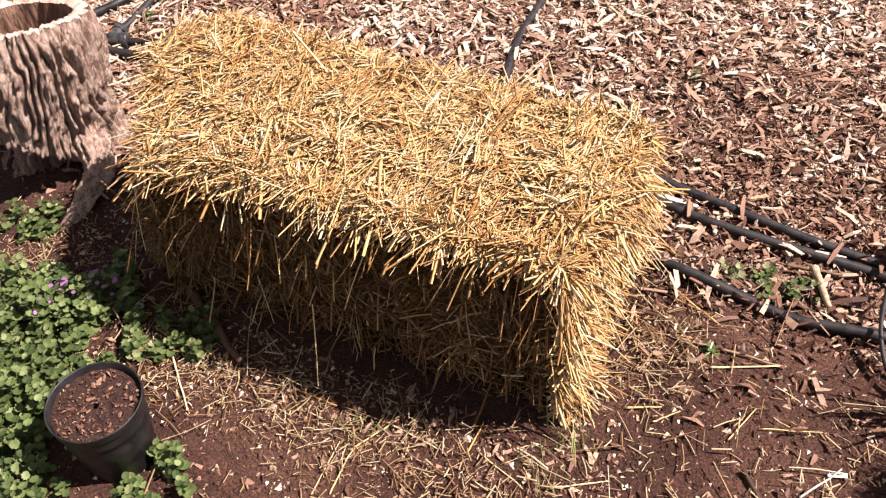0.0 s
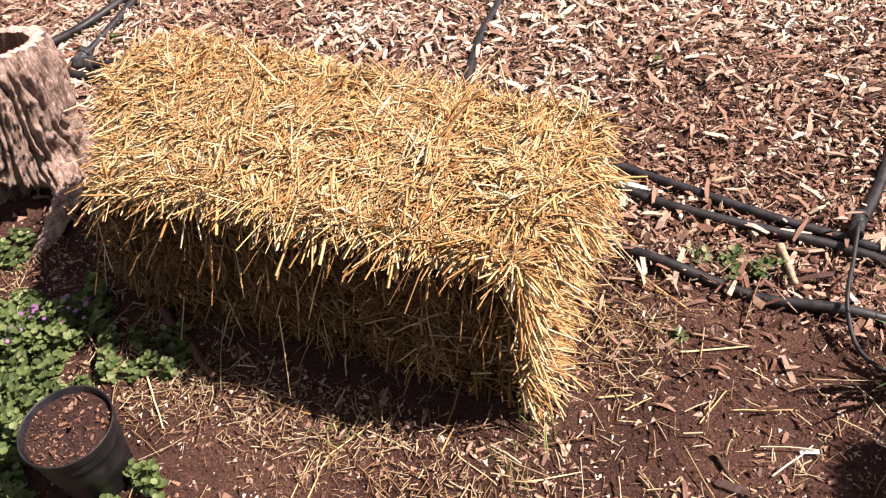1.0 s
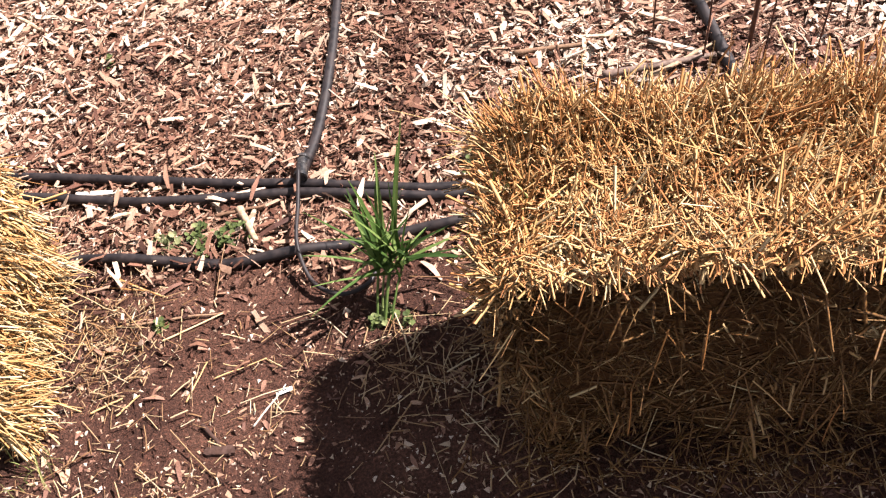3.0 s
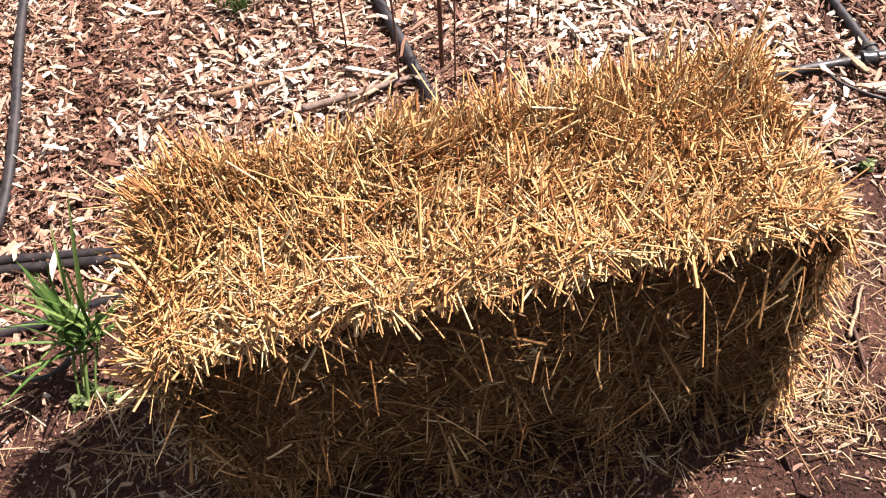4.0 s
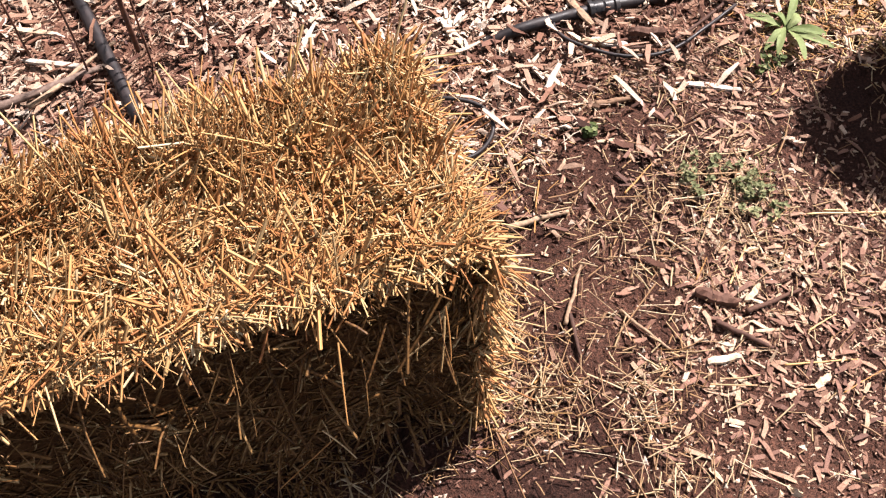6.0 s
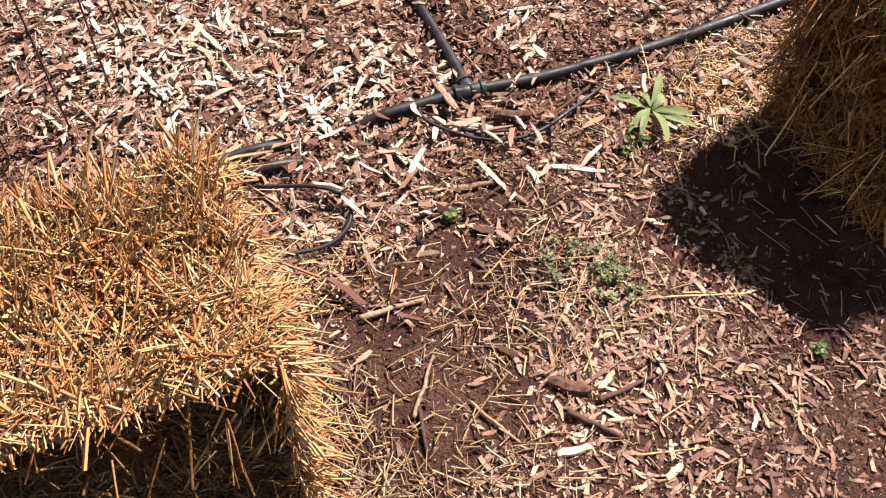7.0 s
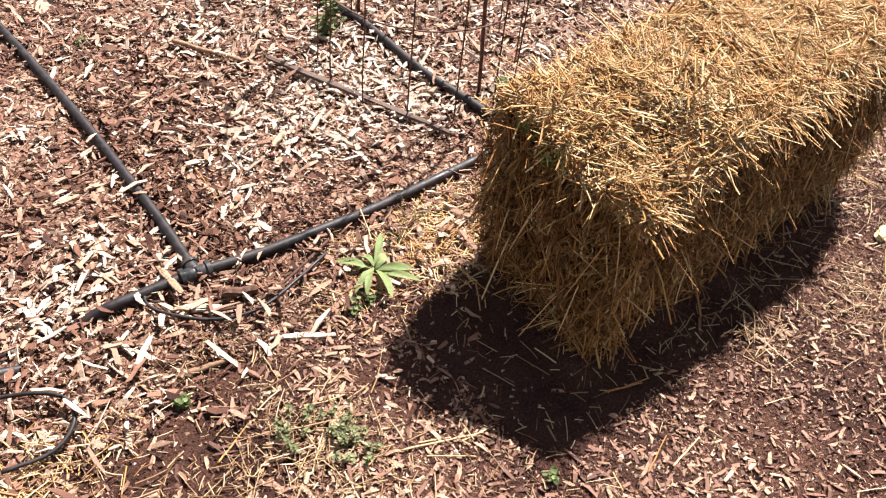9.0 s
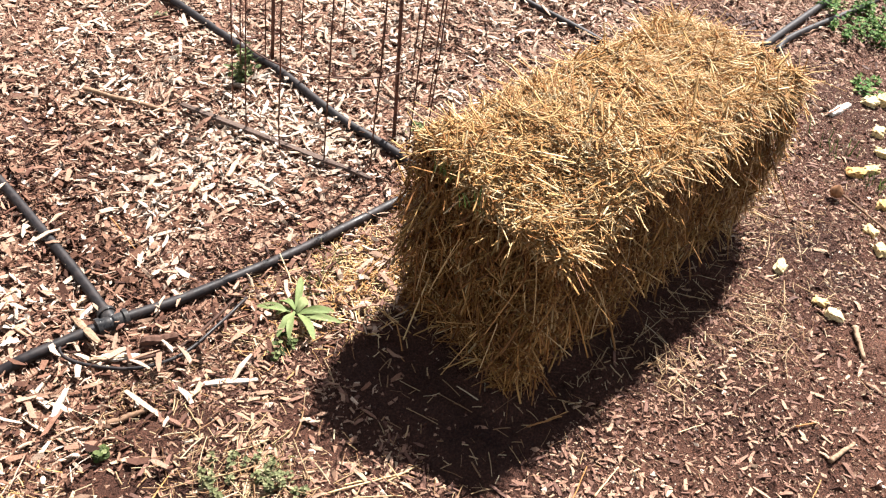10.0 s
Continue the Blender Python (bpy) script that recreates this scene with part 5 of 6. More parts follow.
for runs, text in ((SOIL_CHIPS, "large split wood chip on soil and mulch"), (TEE_CHIPS, "large bleached wood chip in mulch near a pipe tee"),
                   (PIPE_CHIPS, "large bleached wood chip by the paired pipes"), (BACK_CHIPS, "large curled wood chip behind the tall bale")):
    for x0, y0, x1, y1, wide in runs:
        S += 1
        slab((x0, y0), (x0 + 0.85 * (x1 - x0), y0 + 0.85 * (y1 - y0)), wide * 0.72, 0.003 + 0.002 * (S % 3), text, (PALE, LIGHT_CHIP, LIGHT_CHIP, LIGHT_CHIP)[S % 4], "wood_chip", "wood chip", S, 0.0, 0.002 if mulch_depth(x0, y0) < 0 else 0.016, "large wood chips")


def chunk(at, size, label, mat, seed, name="pale_chunk"):
    rnd = random.Random(seed)
    bm = bmesh.new()
    bmesh.ops.create_cube(bm, size=2.0)
    bmesh.ops.subdivide_edges(bm, edges=bm.edges[:], cuts=3, use_grid_fill=True)
    off = Vector((seed * 3.1, seed * 1.7, 0))
    sx, sy, sz = (1.12 * k for k in size)
    for v in bm.verts:
        p = v.co.lerp(v.co.normalized() * 1.15, 0.45)
        p = p * (0.9 + 0.50 * noise.noise(v.co * 0.9 + off) + 0.32 * noise.noise(v.co * 2.4 + off) + 0.12 * noise.noise(v.co * 6 + off))
        p.x += 0.2 * p.y * math.sin(seed)
        v.co = Vector((p.x * sx, p.y * sy, max(p.z * sz, -sz * 0.7)))
    me = bpy.data.meshes.new(name)
    bm.to_mesh(me)
    bm.free()
    me.materials.append(mat)
    ob = new(name, me)
    ob.matrix_world = pose(*at, float(ground_z(*at)) + sz * 0.68, 0, 0, rnd.uniform(0, 360))
    return tagged(ob, label, "chunk", "pale chunks on the soil")


for k, (at, size) in enumerate([((3.392, -0.967), (0.020, 0.014, 0.010)), ((3.309, -1.074), (0.018, 0.013, 0.008)), ((3.272, -1.110), (0.019, 0.013, 0.011)),
                                ((3.70, -1.205), (0.018, 0.014, 0.009)), ((3.994, -1.157), (0.025, 0.018, 0.010)), ((4.03, -1.205), (0.024, 0.016, 0.010)),
                                ((4.46, -1.199), (0.026, 0.020, 0.013)), ((4.50, -1.245), (0.030, 0.020, 0.013)), ((3.62, -1.23), (0.020, 0.015, 0.010)),
                                ((4.28, -1.23), (0.024, 0.016, 0.012)), ((3.86, -1.24), (0.020, 0.014, 0.010)), ((4.16, -1.24), (0.020, 0.015, 0.010))]):
    chunk(at, size, "pale yellow broken chunk lying on dark soil", CHUNK, k + 2)
slab((4.30, -1.07), (4.41, -1.13), 0.030, 0.010, "white splintered piece of wood by the bale's far end", PALE, "wood_splinter", "wood splinter", 21)

bulb = empty("dried_bulb", (3.822, -1.098, 0), "dried brown flower bulb with a long pale stalk", "bulb")
bm = bmesh.new()
lathe(bm, [(0.002, 0.002), (0.012, 0.004), (0.019, 0.013), (0.019, 0.022), (0.013, 0.032), (0.006, 0.038), (0.003, 0.042), (0.0005, 0.043)], 20)
bulb_body = part("bulb_body", bm, BULB, bulb)
bm = bmesh.new()
tube(bm, spline([Vector((0.004, -0.010, 0.016)), Vector((-0.03, -0.06, 0.012)), Vector((-0.09, -0.135, 0.008)), Vector((-0.15, -0.22, 0.006))], 5), 0.0035, 7)
part("stalk", bm, STICK, bulb_body, "dry pale stalk")

marker = empty("plant_tag", (0.512, 0.770, float(ground_z(0.512, 0.770))), "blank white plastic plant tag lying on the soil", "plant tag", "", -8)
bm = bmesh.new()
bmesh.ops.create_cube(bm, size=1.0)
for v in bm.verts:
    v.co = Vector((v.co.x * 0.030, v.co.y * (0.0085 if v.co.x > 0 else 0.007), v.co.z * 0.0016 + 0.006 + v.co.x * 0.10 * 0.030))
bmesh.ops.bevel(bm, geom=bm.edges[:], offset=0.0005, segments=1, affect="EDGES")
part("blade", bm, TAG, marker, smooth=False)


# ---------------------------------------------------------------- plants
def leaf_fan(n, centre, spread, height, size, dome, seed):
    """Many small scalloped leaves in whorls over a clump; each a cupped six-point disc."""
    g = np.random.default_rng(seed)
    a, r = g.uniform(0, 6.283, n), spread * np.sqrt(g.uniform(0, 1, n))
    lean = g.uniform(0.75, 1.25, n)
    P = np.stack([r * np.cos(a) * lean, r * np.sin(a) / lean, height * (1 - dome * (r / spread) ** 2) * g.uniform(0.25, 1.0, n)], -1) + np.array(centre)
    yaw, tilt, s = g.uniform(0, 6.283, n), g.normal(0.35, 0.50, n), size * g.lognormal(0, 0.35, n)
    m = 14
    V = np.empty((n, m + 1, 3))
    V[:, 0] = 0
    for k in range(m):
        t = 2 * np.pi * k / m
        rad = (1.0 if k % 2 else 0.78) * (1.0 + 0.25 * np.cos(t)) * s * g.uniform(0.88, 1.1, n)
        V[:, k + 1] = np.stack([rad * np.cos(t) * 1.0 + s * 0.6, rad * np.sin(t) * 0.92, s * 0.22 * (1.0 if k % 2 else 0.4) + 0 * rad], -1)
    ct, st, cy, sy = np.cos(tilt)[:, None], np.sin(tilt)[:, None], np.cos(yaw)[:, None], np.sin(yaw)[:, None]
    X, Y, Z = V[..., 0], V[..., 1], V[..., 2]
    X, Z = X * ct - Z * st, X * -st * 0.6 + Z * ct
    X, Y = X * cy - Y * sy, X * sy + Y * cy
    V = np.stack([X, Y, Z], -1) + P[:, None]
    V[..., 2] = np.maximum(V[..., 2], 0.003)
    F = np.array([(0, k + 1, (k + 1) % m + 1) for k in range(m)])[None] + (np.arange(n) * (m + 1))[:, None, None]
    return V.reshape(-1, 3), F.reshape(-1, 3), P


def whorls(stems, spread, height, size, seed):
    """Upright stems that carry pairs of scalloped leaves in tiers, the upper ones small and crowded; gives leaves, feet and tips."""
    g = np.random.default_rng(seed)
    P, Y, T, S, feet, tips = [], [], [], [], [], []
    for _ in range(stems):
        a, r = g.uniform(0, 6.283), spread * math.sqrt(g.uniform(0, 1))
        h = height * g.uniform(0.5, 1.0) * (1 - 0.35 * (r / spread) ** 2)
        foot = np.array((r * math.cos(a), r * math.sin(a), 0.0))
        tip = foot + np.array((math.cos(a), math.sin(a), 0)) * h * g.uniform(-0.05, 0.45) + np.array((0, 0, h))
        feet.append(foot)
        tips.append(tip)
        tiers = max(3, int(h / 0.018))
        turn = g.uniform(0, 6.283)
        for k in range(tiers):
            f = 0.22 + 0.78 * (k / (tiers - 1)) ** 0.75
            for j in range(4 if k > tiers - 3 else 3):
                P.append(foot + (tip - foot) * f + g.normal(0, 0.0015, 3))
                Y.append(turn + j * 6.283 / (4 if k > tiers - 3 else 3) + k * 0.9 + g.normal(0, 0.3))
                T.append(g.normal(0.42 - 0.5 * f, 0.45))
                S.append(size * g.uniform(0.75, 1.25) * (1.25 - 0.55 * f))
    P, Y, T, S = (np.array(z) for z in (P, Y, T, S))
    m = 18
    V = np.empty((len(P), m + 1, 3))
    V[:, 0] = np.stack([S * 1.25, 0 * S, -0.1 * S], -1)
    for k in range(m):
        t = 2 * np.pi * k / m
        rad = (1.0 if k % 2 else 0.86) * S * g.uniform(0.9, 1.08, len(P))
        V[:, k + 1] = np.stack([rad * np.cos(t) * 1.05 + S * 1.25, rad * np.sin(t) * 0.95, 0.20 * S * (1.0 if k % 2 else 0.5)], -1)
    ct, st, cy, sy = np.cos(T)[:, None], np.sin(T)[:, None], np.cos(Y)[:, None], np.sin(Y)[:, None]
    X, Yy, Z = V[..., 0], V[..., 1], V[..., 2]
    X, Z = X * ct + Z * st, -X * st + Z * ct
    X, Yy = X * cy - Yy * sy, X * sy + Yy * cy
    V = np.stack([X, Yy, Z], -1) + P[:, None]
    V[..., 2] = np.maximum(V[..., 2], 0.003)
    F = np.array([(0, k + 1, (k + 1) % m + 1) for k in range(m)])[None] + (np.arange(len(P)) * (m + 1))[:, None, None]
    return V.reshape(-1, 3), F.reshape(-1, 3), np.array(feet), np.array(tips)


def weed(at, spread, height, n, size, mat, label, seed, flowers=0, name="weed_clump", category="weed", group="weeds"):
    base = empty(name, (*at, float(ground_z(*at))), label, category, group)
    V, F, foot, tip = whorls(max(2, n // 14), spread, height, size, seed)
    part_mesh("foliage", np_mesh("foliage", V, F, mat), base, "", "stuff")
    g = np.random.default_rng(seed + 1)
    d = tip - foot
    V, F = stalks(foot, unit(d), np.linalg.norm(d, axis=1), np.full(len(foot), 0.0012), 0.0, 3, g)
    part_mesh("stalk_mass", np_mesh("stalk_mass", V, F, STEM, True), base, "", "stuff")
    if flowers:
        V, F, _ = leaf_fan(flowers, (0, 0, height * 0.6), spread * 0.8, height * 0.6, size * 0.42, 0.3, seed + 2)
        part_mesh("blossom", np_mesh("blossom", V, F, FLOWER), base, "small purple flowers", "stuff")
    return base


W = 40
plant = random.Random(8)
for at in [(-0.985, 1.215), (-0.93, 1.235), (-0.89, 1.19), (-0.96, 1.15), (-1.03, 1.14), (-0.90, 1.11), (-0.84, 1.135), (-0.97, 1.07), (-0.905, 1.04), (-0.845, 1.065), (-0.95, 0.985),
           (-0.885, 0.965), (-0.835, 0.985), (-1.02, 1.01), (-0.86, 0.91), (-0.80, 1.235), (-0.775, 1.18), (-1.08, 1.09), (-0.94, 0.905)]:
    W += 3
    weed(at, plant.uniform(0.032, 0.055), plant.uniform(0.05, 0.135), plant.randint(120, 190), 0.0105, NETTLE, "lush green flowering dead-nettle weed growing beside the pot", W, plant.choice((0, 0, 5, 9)) if at[1] > 1.1 else 0)
for at, sp, h, n in [((-0.690, 1.095), 0.055, 0.055, 110), ((-0.612, 1.085), 0.045, 0.06, 90), ((-0.735, 1.060), 0.04, 0.05, 70), ((-0.570, 1.060), 0.035, 0.045, 60),
                     ((-0.60, 1.13), 0.03, 0.06, 40), ((-0.605, 0.790), 0.055, 0.065, 190), ((-0.640, 0.745), 0.045, 0.05, 130), ((-0.820, 0.790), 0.05, 0.055, 130),
                     ((-0.880, 0.840), 0.05, 0.05, 130), ((-0.84, 0.74), 0.05, 0.05, 110), ((-1.005, 1.428), 0.05, 0.05, 110), ((-1.07, 1.42), 0.05, 0.05, 110)]:
    W += 3
    weed(at, sp, h, int(n * 0.9), 0.0092, NETTLE, "low sprawling green weed rooted in straw-littered soil", W)
for at, sp, h, n in [((0.440, 1.205), 0.028, 0.035, 60), ((0.515, 1.160), 0.042, 0.040, 110), ((0.560, 1.160), 0.032, 0.040, 80)]:
    W += 3
    weed(at, sp, h, n, 0.0085, SAGE if n == 60 else NETTLE, "small leafy weed growing between black pipes", W)
for at, sp, h, n in [((0.49, 1.85), 0.022, 0.03, 40), ((-0.93, 2.23), 0.022, 0.03, 40), ((3.03, 1.17), 0.022, 0.03, 40), ((3.65, 1.05), 0.022, 0.03, 40), ((0.745, 0.80), 0.035, 0.03, 60), ((0.368, 1.028), 0.014, 0.02, 16), ((2.171, 0.222), 0.022, 0.025, 46), ((2.361, -0.466), 0.016, 0.02, 26), ((2.567, 0.042), 0.030, 0.03, 60), ((0.735, 0.79), 0.03, 0.03, 50),
                     ((1.20, 0.98), 0.04, 0.05, 70), ((1.06, 1.06), 0.045, 0.06, 90), ((0.96, 0.80), 0.035, 0.04, 60)]:
    W += 3
    weed(at, sp, h, n, 0.0070, NETTLE, "tiny green seedling in bare soil", W, name="seedling", category="seedling", group="seedlings")
for at, sp, h, n in [((2.225, -0.012), 0.045, 0.032, 170), ((2.245, -0.130), 0.042, 0.035, 200), ((2.268, -0.065), 0.035, 0.03, 110)]:
    W += 3
    weed(at, sp * 1.15, h, int(n * 1.0), 0.0048, SAGE, "dusty grey-green weed tangled with straw", W)
for at, sp, h, n in [((3.455, 0.625), 0.035, 0.12, 150), ((3.45, 0.10), 0.035, 0.04, 50)]:
    W += 3
    weed(at, sp, h, n, 0.0085, NETTLE, "upright green weed growing at the wire cage", W)
for at, sp, h, n in [((4.97, -1.14), 0.10, 0.09, 300), ((5.12, -1.12), 0.12, 0.11, 360), ((5.02, -1.25), 0.11, 0.09, 300), ((4.56, -1.20), 0.07, 0.05, 150), ((5.12, -1.28), 0.14, 0.12, 300)]:
    W += 3
    weed(at, sp, h, n, 0.0085, TURF, "bushy green weeds past the end of the row of bales", W)


def blade(width, length, arch, segments=7):
    """One bent, keeled grass blade along +x, rising."""
    bm = bmesh.new()
    rows = []
    for i in range(segments + 1):
        s = i / segments
        w = width * (0.55 + 0.9 * s) * (1 - s) ** 0.7 if s < 1 else 0.0004
        x, z = length * (s * math.cos(1.25) + arch * s * s), length * (s * math.sin(1.25) - arch * 0.8 * s ** 3)
        rows.append([bm.verts.new((x, -w, z)), bm.verts.new((x, 0, z - w * 0.35)), bm.verts.new((x, w, z))])
    for p, q in zip(rows, rows[1:]):
        for k in range(2):
            bm.faces.new((p[k], p[k + 1], q[k + 1], q[k]))
    me = bpy.data.meshes.new("blade")
    for f in bm.faces:
        f.smooth = True
    bm.to_mesh(me)
    bm.free()
    return me


def grass_clump(at, count, length, lean, mat, label, seed, width=0.0042, spread=0.012):
    base = empty("grass_clump", (*at, float(ground_z(*at))), label, "grass", "grass clumps")
    kinds = [blade(width * w, length, a) for w in (0.8, 1.1) for a in (0.03, 0.14, 0.30)]
    for me in kinds:
        me.materials.append(mat)
    rnd = random.Random(seed)
    for i in range(count):
        ob = new("blade", rnd.choice(kinds))
        ob.parent = base
        k = rnd.uniform(0.35, 1.0)
        ob.matrix_local = pose(rnd.gauss(0, spread) + lean[0] * rnd.uniform(0, 0.2), rnd.gauss(0, spread) + lean[1] * rnd.uniform(0, 0.2), 0,
                               rnd.gauss(0, 9), rnd.gauss(-2, 9), rnd.uniform(0, 360)) @ Matrix.Diagonal((k, k, k, 1))
    return base


def leaf_blade(length, width, arch, segments=8):
    """A broad keeled leaf along +x that rises and then bends over."""
    bm = bmesh.new()
    rows, x, z, way = [], 0.0, 0.0, 1.15
    for i in range(segments + 1):
        s = i / segments
        w = width * min(1.0, 0.35 + 3 * s) * (1 - s) ** 0.6 if i < segments else 0.0003
        rows.append([bm.verts.new((x, -w, z + w * 0.4)), bm.verts.new((x, 0, z)), bm.verts.new((x, w, z + w * 0.4))])
        x, z, way = x + math.cos(way) * length / segments, z + math.sin(way) * length / segments, way - arch / segments
    for p, q in zip(rows, rows[1:]):
        for k in range(2):
            bm.faces.new((p[k], p[k + 1], q[k + 1], q[k]))
    return bm


def grain_plant(at, lean, label, seed):
    """Leaning stems with a fan of leaves from their upper nodes."""
    base = empty("grain_plant", (*at, float(ground_z(*at))), label, "plant")
    rnd = random.Random(seed)
    for dx, dy, h, thick, count in [(0.0, 0.0, 1.0, 0.0040, 17), (-0.020, 0.016, 0.9, 0.0028, 13), (0.024, -0.006, 0.85, 0.0026, 13), (0.004, 0.030, 0.8, 0.0024, 9)]:
        foot = Vector((dx * 0.5, dy * 0.5, 0))
        tip = Vector((lean[0] * h + dx, lean[1] * h + dy, lean[2] * h))
        line = [foot.lerp(tip, s) + Vector((0, 0, 0.012 * math.sin(math.pi * s))) for s in (0, 0.25, 0.5, 0.75, 1.0)]
        bm = bmesh.new()
        tube(bm, spline(line, 4), lambda s: thick * (1 - 0.35 * s), 8)
        culm = part("culm", bm, STALK, base, "pale green stem")
        for k in range(count):
            p = foot.lerp(tip, rnd.uniform(0.62, 1.05))
            rise, arch = rnd.uniform(38, 82) if k % 5 else rnd.uniform(5, 30), rnd.uniform(0.05, 0.7)
            length = rnd.uniform(0.09, 0.21)
            yaw = rnd.uniform(0, 360)
            if thick >= 0.004 and k in (1, 2):
                rise, arch, length, yaw, p = 64 - 8 * k, 0.12, 0.30 - 0.05 * k, 40 + 6 * k, tip
            ob = part("leaf", leaf_blade(length, rnd.uniform(0.0040, 0.0070), arch), GRASS, culm)
            ob.matrix_local = pose(p.x, p.y, p.z, 0, math.degrees(1.15 - arch / 2) - rise, yaw)
    return base


grain_plant((0.728, 0.805), (0.071, 0.073, 0.10), "bright green young grain plant with fanned leaves beside the bale", 4)
grass_clump((4.098, -1.089), 26, 0.07, (0, 0), GRASS, "sparse tuft of young grass on soil near the bale's far end", 11, 0.0022, 0.035)
grass_clump((3.966, -1.215), 26, 0.06, (0, 0), GRASS, "low tuft of grass among pale chunks", 12, 0.0022, 0.04)
grass_clump((1.53, 1.53), 90, 0.10, (0, 0), GRASS, "small bright green grass tuft in the mulch", 9, 0.003, 0.022)


for at, count, tall in [((-0.27, 0.89), 26, 0.06), ((0.08, 0.84), 30, 0.07), ((0.03, 0.78), 14, 0.10), ((2.3, -0.08), 18, 0.05), ((2.85, 0.05), 24, 0.06), ((2.76, 0.06), 20, 0.06)]:
    grass_clump(at, count, tall, (0, 0), TURF_BLADE, "thin tuft of yellow-green grass among fallen straw", 20 + count, 0.0016, 0.022)


for at, z, s in [((2.74, -0.20), 0.445, 31), ((2.80, -0.26), 0.45, 32), ((2.70, -0.28), 0.43, 33), ((0.90, 0.60), 0.46, 34)]:
    tuft = grass_clump(at, 12, 0.055, (0, 0), GRASS, "fine green shoots sprouting from the top of a bale", s, 0.0016, 0.012)
    tuft.location.z = z


def broadleaf(at, label, seed):
    base = empty("broadleaf_weed", (*at, float(ground_z(*at))), label, "weed")
    rnd = random.Random(seed)
    for i in range(14):
        L, wmax = rnd.uniform(0.040, 0.105), rnd.uniform(0.0065, 0.0110)
        bm = bmesh.new()
        rows, n = [], 9
        for k in range(n):
            s = k / (n - 1)
            w = wmax * (math.sin(math.pi * min(1.0, s * 0.96 + 0.02)) ** 0.8) * (0.55 + 0.6 * s) + 0.0012
            z = 0.010 + 0.012 * math.sin(s * 2.4) - 0.008 * s * s
            rows.append([bm.verts.new((L * s, y * w, z + abs(y) * w * 0.28 + 0.0012 * math.sin(9 * s + y * 4))) for y in (-1, -0.5, 0, 0.5, 1)])
        for p, q in zip(rows, rows[1:]):
            for j in range(4):
                bm.faces.new((p[j], p[j + 1], q[j + 1], q[j]))
        ob = part("leaf", bm, DOCK, base)
        ob.matrix_local = pose(0, 0, 0.001 * i, rnd.uniform(-22, 22), rnd.uniform(-10, 2), i * 137.5 + rnd.uniform(-25, 25))
    return base


broadleaf((2.655, 0.058), "pale green broad-leaved weed with a flat rosette by the pipe", 3)

# ---------------------------------------------------------------- loose straw on the ground


def litter(name, n, fx, fy, l_mid, label, lift=0.006, radius=0.0010, mat=LITTER):
    """Straws lying about; fx, fy give the places."""
    x, y = fx, fy
    n = len(x)
    a = rng.uniform(0, 6.283, n)
    up = rng.normal(0.03, 0.10, n)
    D = np.stack([np.cos(a) * np.cos(up), np.sin(a) * np.cos(up), np.sin(up)], -1)
    l = np.clip(rng.lognormal(math.log(l_mid * 0.72), 0.6, n), 0.008, 0.15)
    z = ground_z(x, y) + 0.003 + rng.uniform(0, lift, n) + np.abs(np.sin(up)) * l * 0.5
    P = np.stack([x, y, z], -1) - D * (l / 2)[:, None]
    V, F = stalks(P, D, l, np.clip(rng.lognormal(0, 0.4, n), 0.4, 1.8) * radius, 0.02, 3, rng, 0.4)
    return tagged(new(name, np_mesh(name, V, F, mat, True)), label, "straw", kind="stuff")


def blob(n, cx, cy, sx, sy, yaw=0.0):
    a = radians(yaw)
    u, v = rng.normal(0, sx, n), rng.normal(0, sy, n)
    return cx + u * math.cos(a) - v * math.sin(a), cy + u * math.sin(a) + v * math.cos(a)


def pooled(*sets):
    x, y = np.concatenate([s[0] for s in sets]), np.concatenate([s[1] for s in sets])
    keep = ~inside_bale(x, y, -0.02)
    return x[keep], y[keep]


x, y = pooled(blob(230, 0.24, 1.05, 0.05, 0.09, -26), blob(60, 0.30, 0.98, 0.08, 0.10), blob(130, -0.30, 0.90, 0.24, 0.07, -26), blob(70, -0.05, 0.84, 0.12, 0.07, -26),
              blob(150, -0.45, 0.98, 0.12, 0.06, -26), blob(140, -0.62, 1.20, 0.10, 0.08), blob(120, -0.1, 0.72, 0.3, 0.10), blob(80, 0.45, 0.85, 0.12, 0.14))
litter("loose_straw", 0, x, y, 0.036, "loose straw fallen round the foot of the frayed bale", 0.012)
x, y = pooled(blob(480, -0.38, 0.92, 0.20, 0.055, -30), blob(220, -0.12, 0.78, 0.16, 0.06, -30), blob(260, -0.62, 1.02, 0.05, 0.05), blob(240, -0.83, 1.20, 0.09, 0.14), blob(260, -1.02, 1.35, 0.08, 0.06), blob(200, 0.26, 1.03, 0.05, 0.07, -26), blob(260, 0.1, 0.70, 0.3, 0.06))
litter("broken_straw", 0, x, y, 0.018, "short broken bits of straw and chaff by the frayed bale", 0.006, 0.0009)
x, y = pooled(blob(700, 1.83, 0.35, 0.03, 0.03), blob(170, 1.95, 0.33, 0.07, 0.06, -30))
litter("loose_straw", 0, x, y, 0.034, "bright yellow straw heap at the foot of the tall bale", 0.016, 0.0011, STRAW)
x, y = pooled(blob(160, 2.23, -0.02, 0.04, 0.07), blob(150, 2.18, -0.16, 0.10, 0.10), blob(170, 2.0, 0.05, 0.12, 0.12), blob(300, 2.68, 0.10, 0.09, 0.06, -30), blob(320, 2.35, 0.22, 0.14, 0.06, -30), blob(120, 2.3, -0.42, 0.16, 0.10, -60))
litter("broken_straw", 0, x, y, 0.024, "short broken straws and splinters scattered between the bales", 0.006, 0.0010)
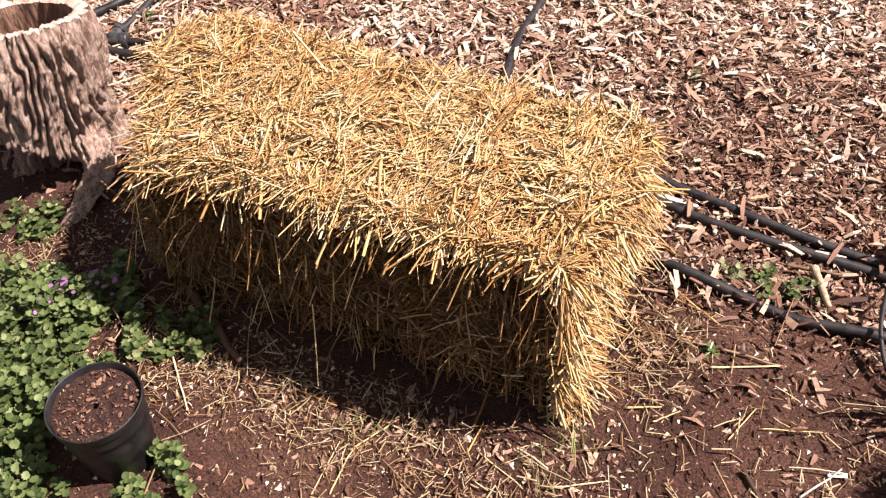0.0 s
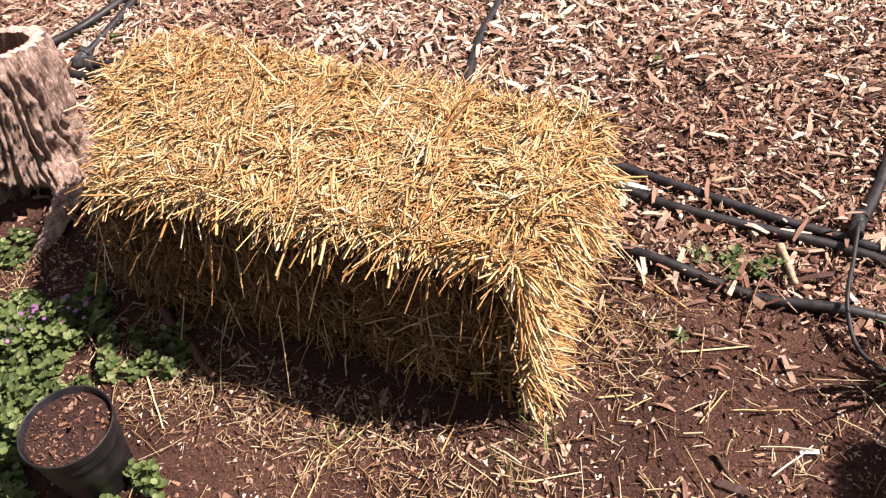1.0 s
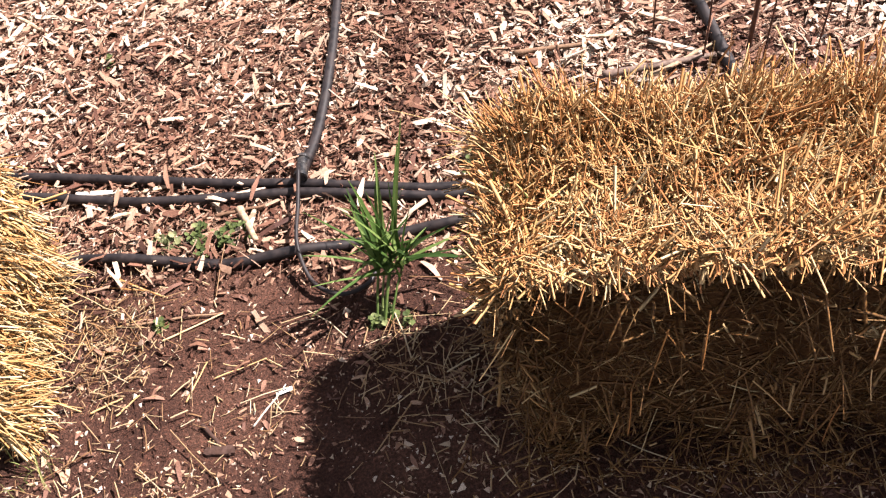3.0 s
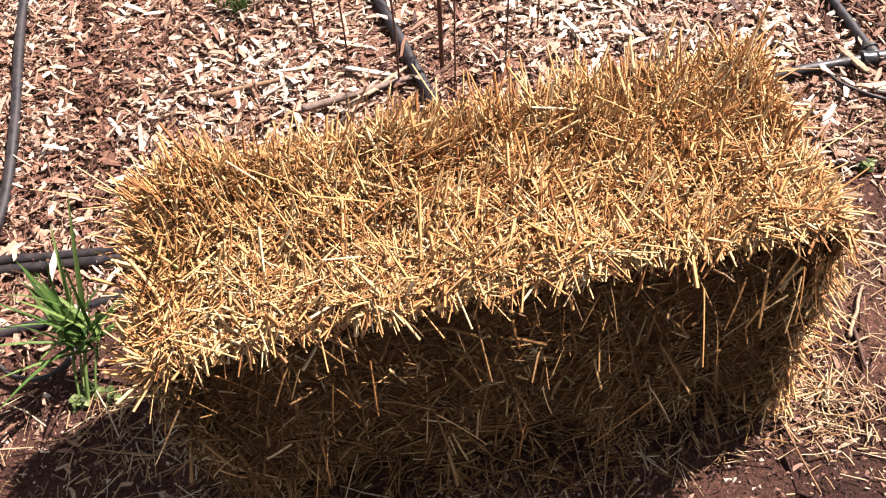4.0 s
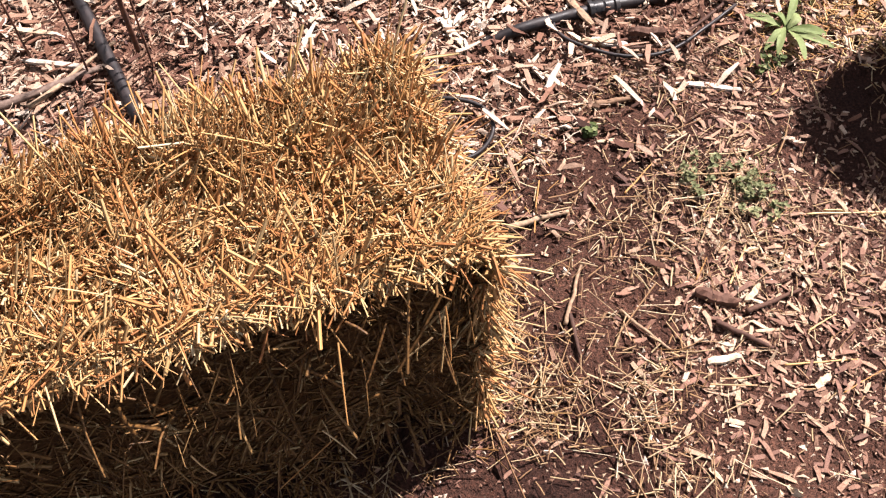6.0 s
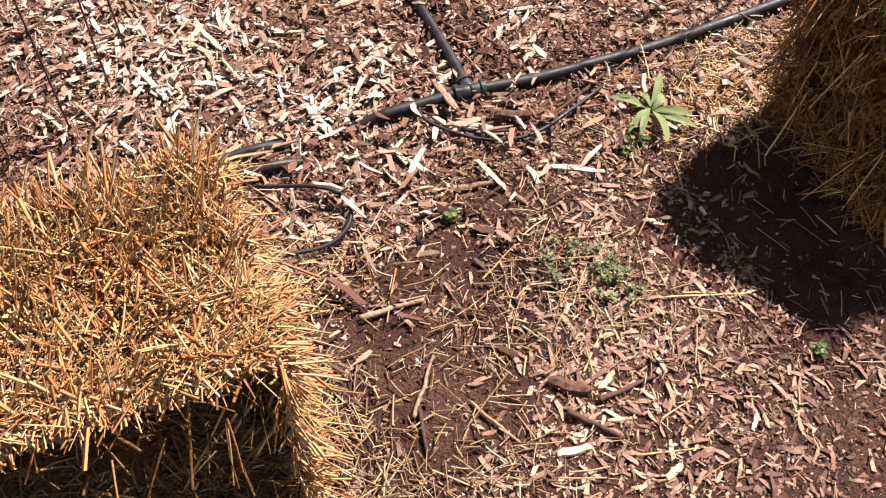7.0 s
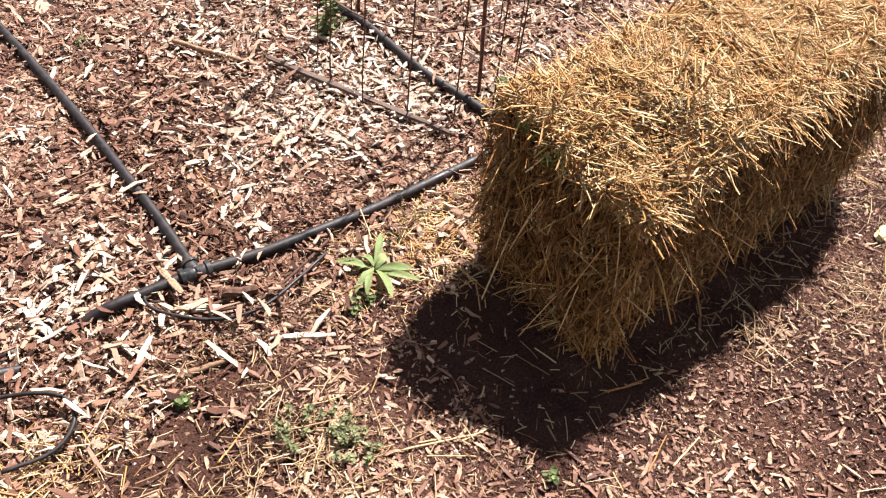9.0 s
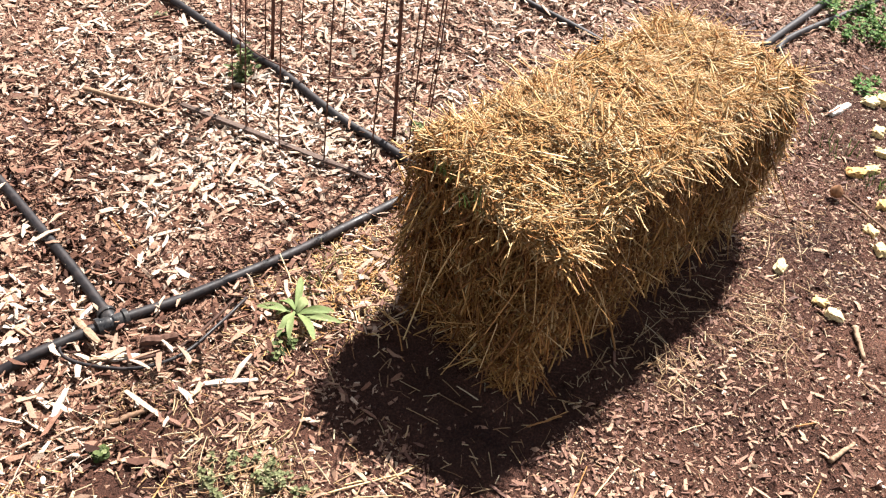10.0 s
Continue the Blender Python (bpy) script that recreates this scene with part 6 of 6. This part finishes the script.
x, y = pooled(blob(240, 1.72, 0.16, 0.05, 0.12, -28), blob(240, 1.30, 0.14, 0.34, 0.035, -28), blob(160, 0.86, 0.52, 0.06, 0.09), blob(180, 0.80, 0.66, 0.08, 0.08), blob(220, 1.9, 0.05, 0.16, 0.2),
              blob(160, 1.85, 0.36, 0.12, 0.05), blob(90, 0.70, 0.72, 0.08, 0.08), blob(150, 2.24, -0.05, 0.08, 0.1))
litter("loose_straw", 0, x, y, 0.040, "loose straw scattered round the tall bale", 0.010)
x, y = pooled(blob(130, 1.66, -0.07, 0.05, 0.035), blob(110, 1.79, -0.19, 0.07, 0.05), blob(150, 1.73, 0.07, 0.05, 0.05), blob(90, 2.05, 0.0, 0.06, 0.05), blob(120, 1.72, -0.27, 0.09, 0.05))
litter("loose_straw", 0, x, y, 0.036, "pale broken straw lying in wisps on the soil by the tall bale", 0.010, 0.0011)
# the bale's shade on this drift is put into the straw colour
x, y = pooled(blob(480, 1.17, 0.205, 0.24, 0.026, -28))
litter("loose_straw", 0, x, y, 0.034, "matted straw drifted along the tall bale's foot, shade put into its colour", 0.040, 0.0011, DIM_STRAW)
x, y = pooled(blob(950, 2.86, -0.02, 0.09, 0.09, -24), blob(260, 2.72, 0.04, 0.10, 0.07))
litter("loose_straw", 0, x, y, 0.040, "bright yellow straw heaped between the pipe and the long bale", 0.012, 0.0011, STRAW)
x, y = pooled(blob(30, 2.62, -0.35, 0.08, 0.12), blob(200, 3.05, -0.70, 0.30, 0.04, -24), blob(120, 3.3, -0.95, 0.2, 0.12),
              blob(260, 2.15, -0.3, 0.28, 0.25), blob(120, 3.62, -0.95, 0.12, 0.1), blob(150, 3.124, -0.934, 0.07, 0.05), blob(80, 2.91, -0.766, 0.05, 0.04))
litter("loose_straw", 0, x, y, 0.040, "yellow straw spread on the ground round the long bale", 0.010)
x, y = scatter_band(900, -1.2, 4.4, -1.2, 0.9)
keep = ~inside_bale(x, y, 0.0)
litter("strewn_straw", 0, x[keep], y[keep], 0.030, "single dry straws strewn over soil and mulch", 0.010, 0.0012)

# ---------------------------------------------------------------- single straws and big chips that stand out
long_kinds = []
for k in range(6):
    g = np.random.default_rng(70 + k)
    V, F = stalks(np.zeros((1, 3)), np.array([[1.0, 0, 0]]), np.array([0.075 + 0.014 * k]), np.array([0.0015]), 0.05 * (k % 3), 5, g, 0.3, 0.7)
    long_kinds.append(np_mesh("straw", V, F, STRAW_PIECE, True))
rnd = random.Random(21)
for q, base in zip(BALES, bale_things):
    L, Wd, H = q["L"], q["W"], q["H"]
    for i in range(95):
        roll = rnd.random()
        if roll < 0.70:
            u, v, z, n_ = rnd.uniform(-0.48, 0.48) * L, rnd.uniform(-0.45, 0.45) * Wd, H, "top"
        elif roll < 0.85:
            u, v, z, n_ = rnd.uniform(-0.48, 0.48) * L, -Wd / 2, rnd.uniform(0.25, 0.99) * H, "front"
        else:
            u, v, z, n_ = rnd.choice((-0.5, 0.5)) * L, rnd.uniform(-0.45, 0.45) * Wd, rnd.uniform(0.3, 0.98) * H, "end"
        p, nr = bale_point(q, np.array(u), np.array(v), np.array(z))
        p, nr = Vector(p), Vector(nr)
        if n_ == "top":
            d = Vector((rnd.gauss(0, 1), rnd.gauss(0, 1), 0.12 + abs(rnd.gauss(0, 0.2))))
        else:
            d = Vector((rnd.gauss(0, 0.45), rnd.gauss(0, 0.3), -0.9)) + nr * rnd.uniform(0.05, 0.4)
        ob = new("straw", rnd.choice(long_kinds))
        ob.parent = base
        ob.matrix_local = Matrix.Translation(p + nr * 0.004 - d.normalized() * (0.03 if n_ == "top" else 0.012)) @ d.to_track_quat("X", "Z").to_matrix().to_4x4()

chip_kinds = []
for k in range(10):
    g = np.random.default_rng(300 + k)
    one = np.ones(1)
    V, F = chips(np.zeros((1, 3)), 0 * one, 0 * one, 0 * one, one * (0.045 + 0.006 * k), one * (0.010 + 0.0016 * (k % 4)), one * 0.004, g)
    chip_kinds.append(np_mesh("wood_chip", V, F, CHIP_PIECE))
x, y = scatter_band(900, -1.3, 4.6, -0.05, 1.5)
keep = ~inside_bale(x, y, 0.03)
on_pipe = [p for line in PIPE_LINES for p in line if mulch_depth(p.x, p.y) > 0.03 and not inside_bale(p.x, p.y, 0.02) and -1.2 < p.x < 4.4 and p.y < 2.2]
for i in range(70):
    p = rnd.choice(on_pipe)
    ob = new("wood_chip", chip_kinds[rnd.randrange(10)])
    ob.parent = ground
    ob.matrix_local = pose(p.x + rnd.gauss(0, 0.010), p.y + rnd.gauss(0, 0.010), p.z + rnd.uniform(0.008, 0.016), rnd.gauss(0, 14), rnd.gauss(0, 12), rnd.uniform(0, 360)) @ Matrix.Scale(rnd.uniform(0.5, 0.95), 4)
for i, (a, c) in enumerate(zip(x[keep][:225], y[keep][:225])):
    ob = new("wood_chip", chip_kinds[i % 10])
    ob.parent = ground
    ob.matrix_local = pose(a, c, float(ground_z(a, c)) + 0.017, rnd.gauss(0, 12), rnd.gauss(0, 9), rnd.uniform(0, 360))
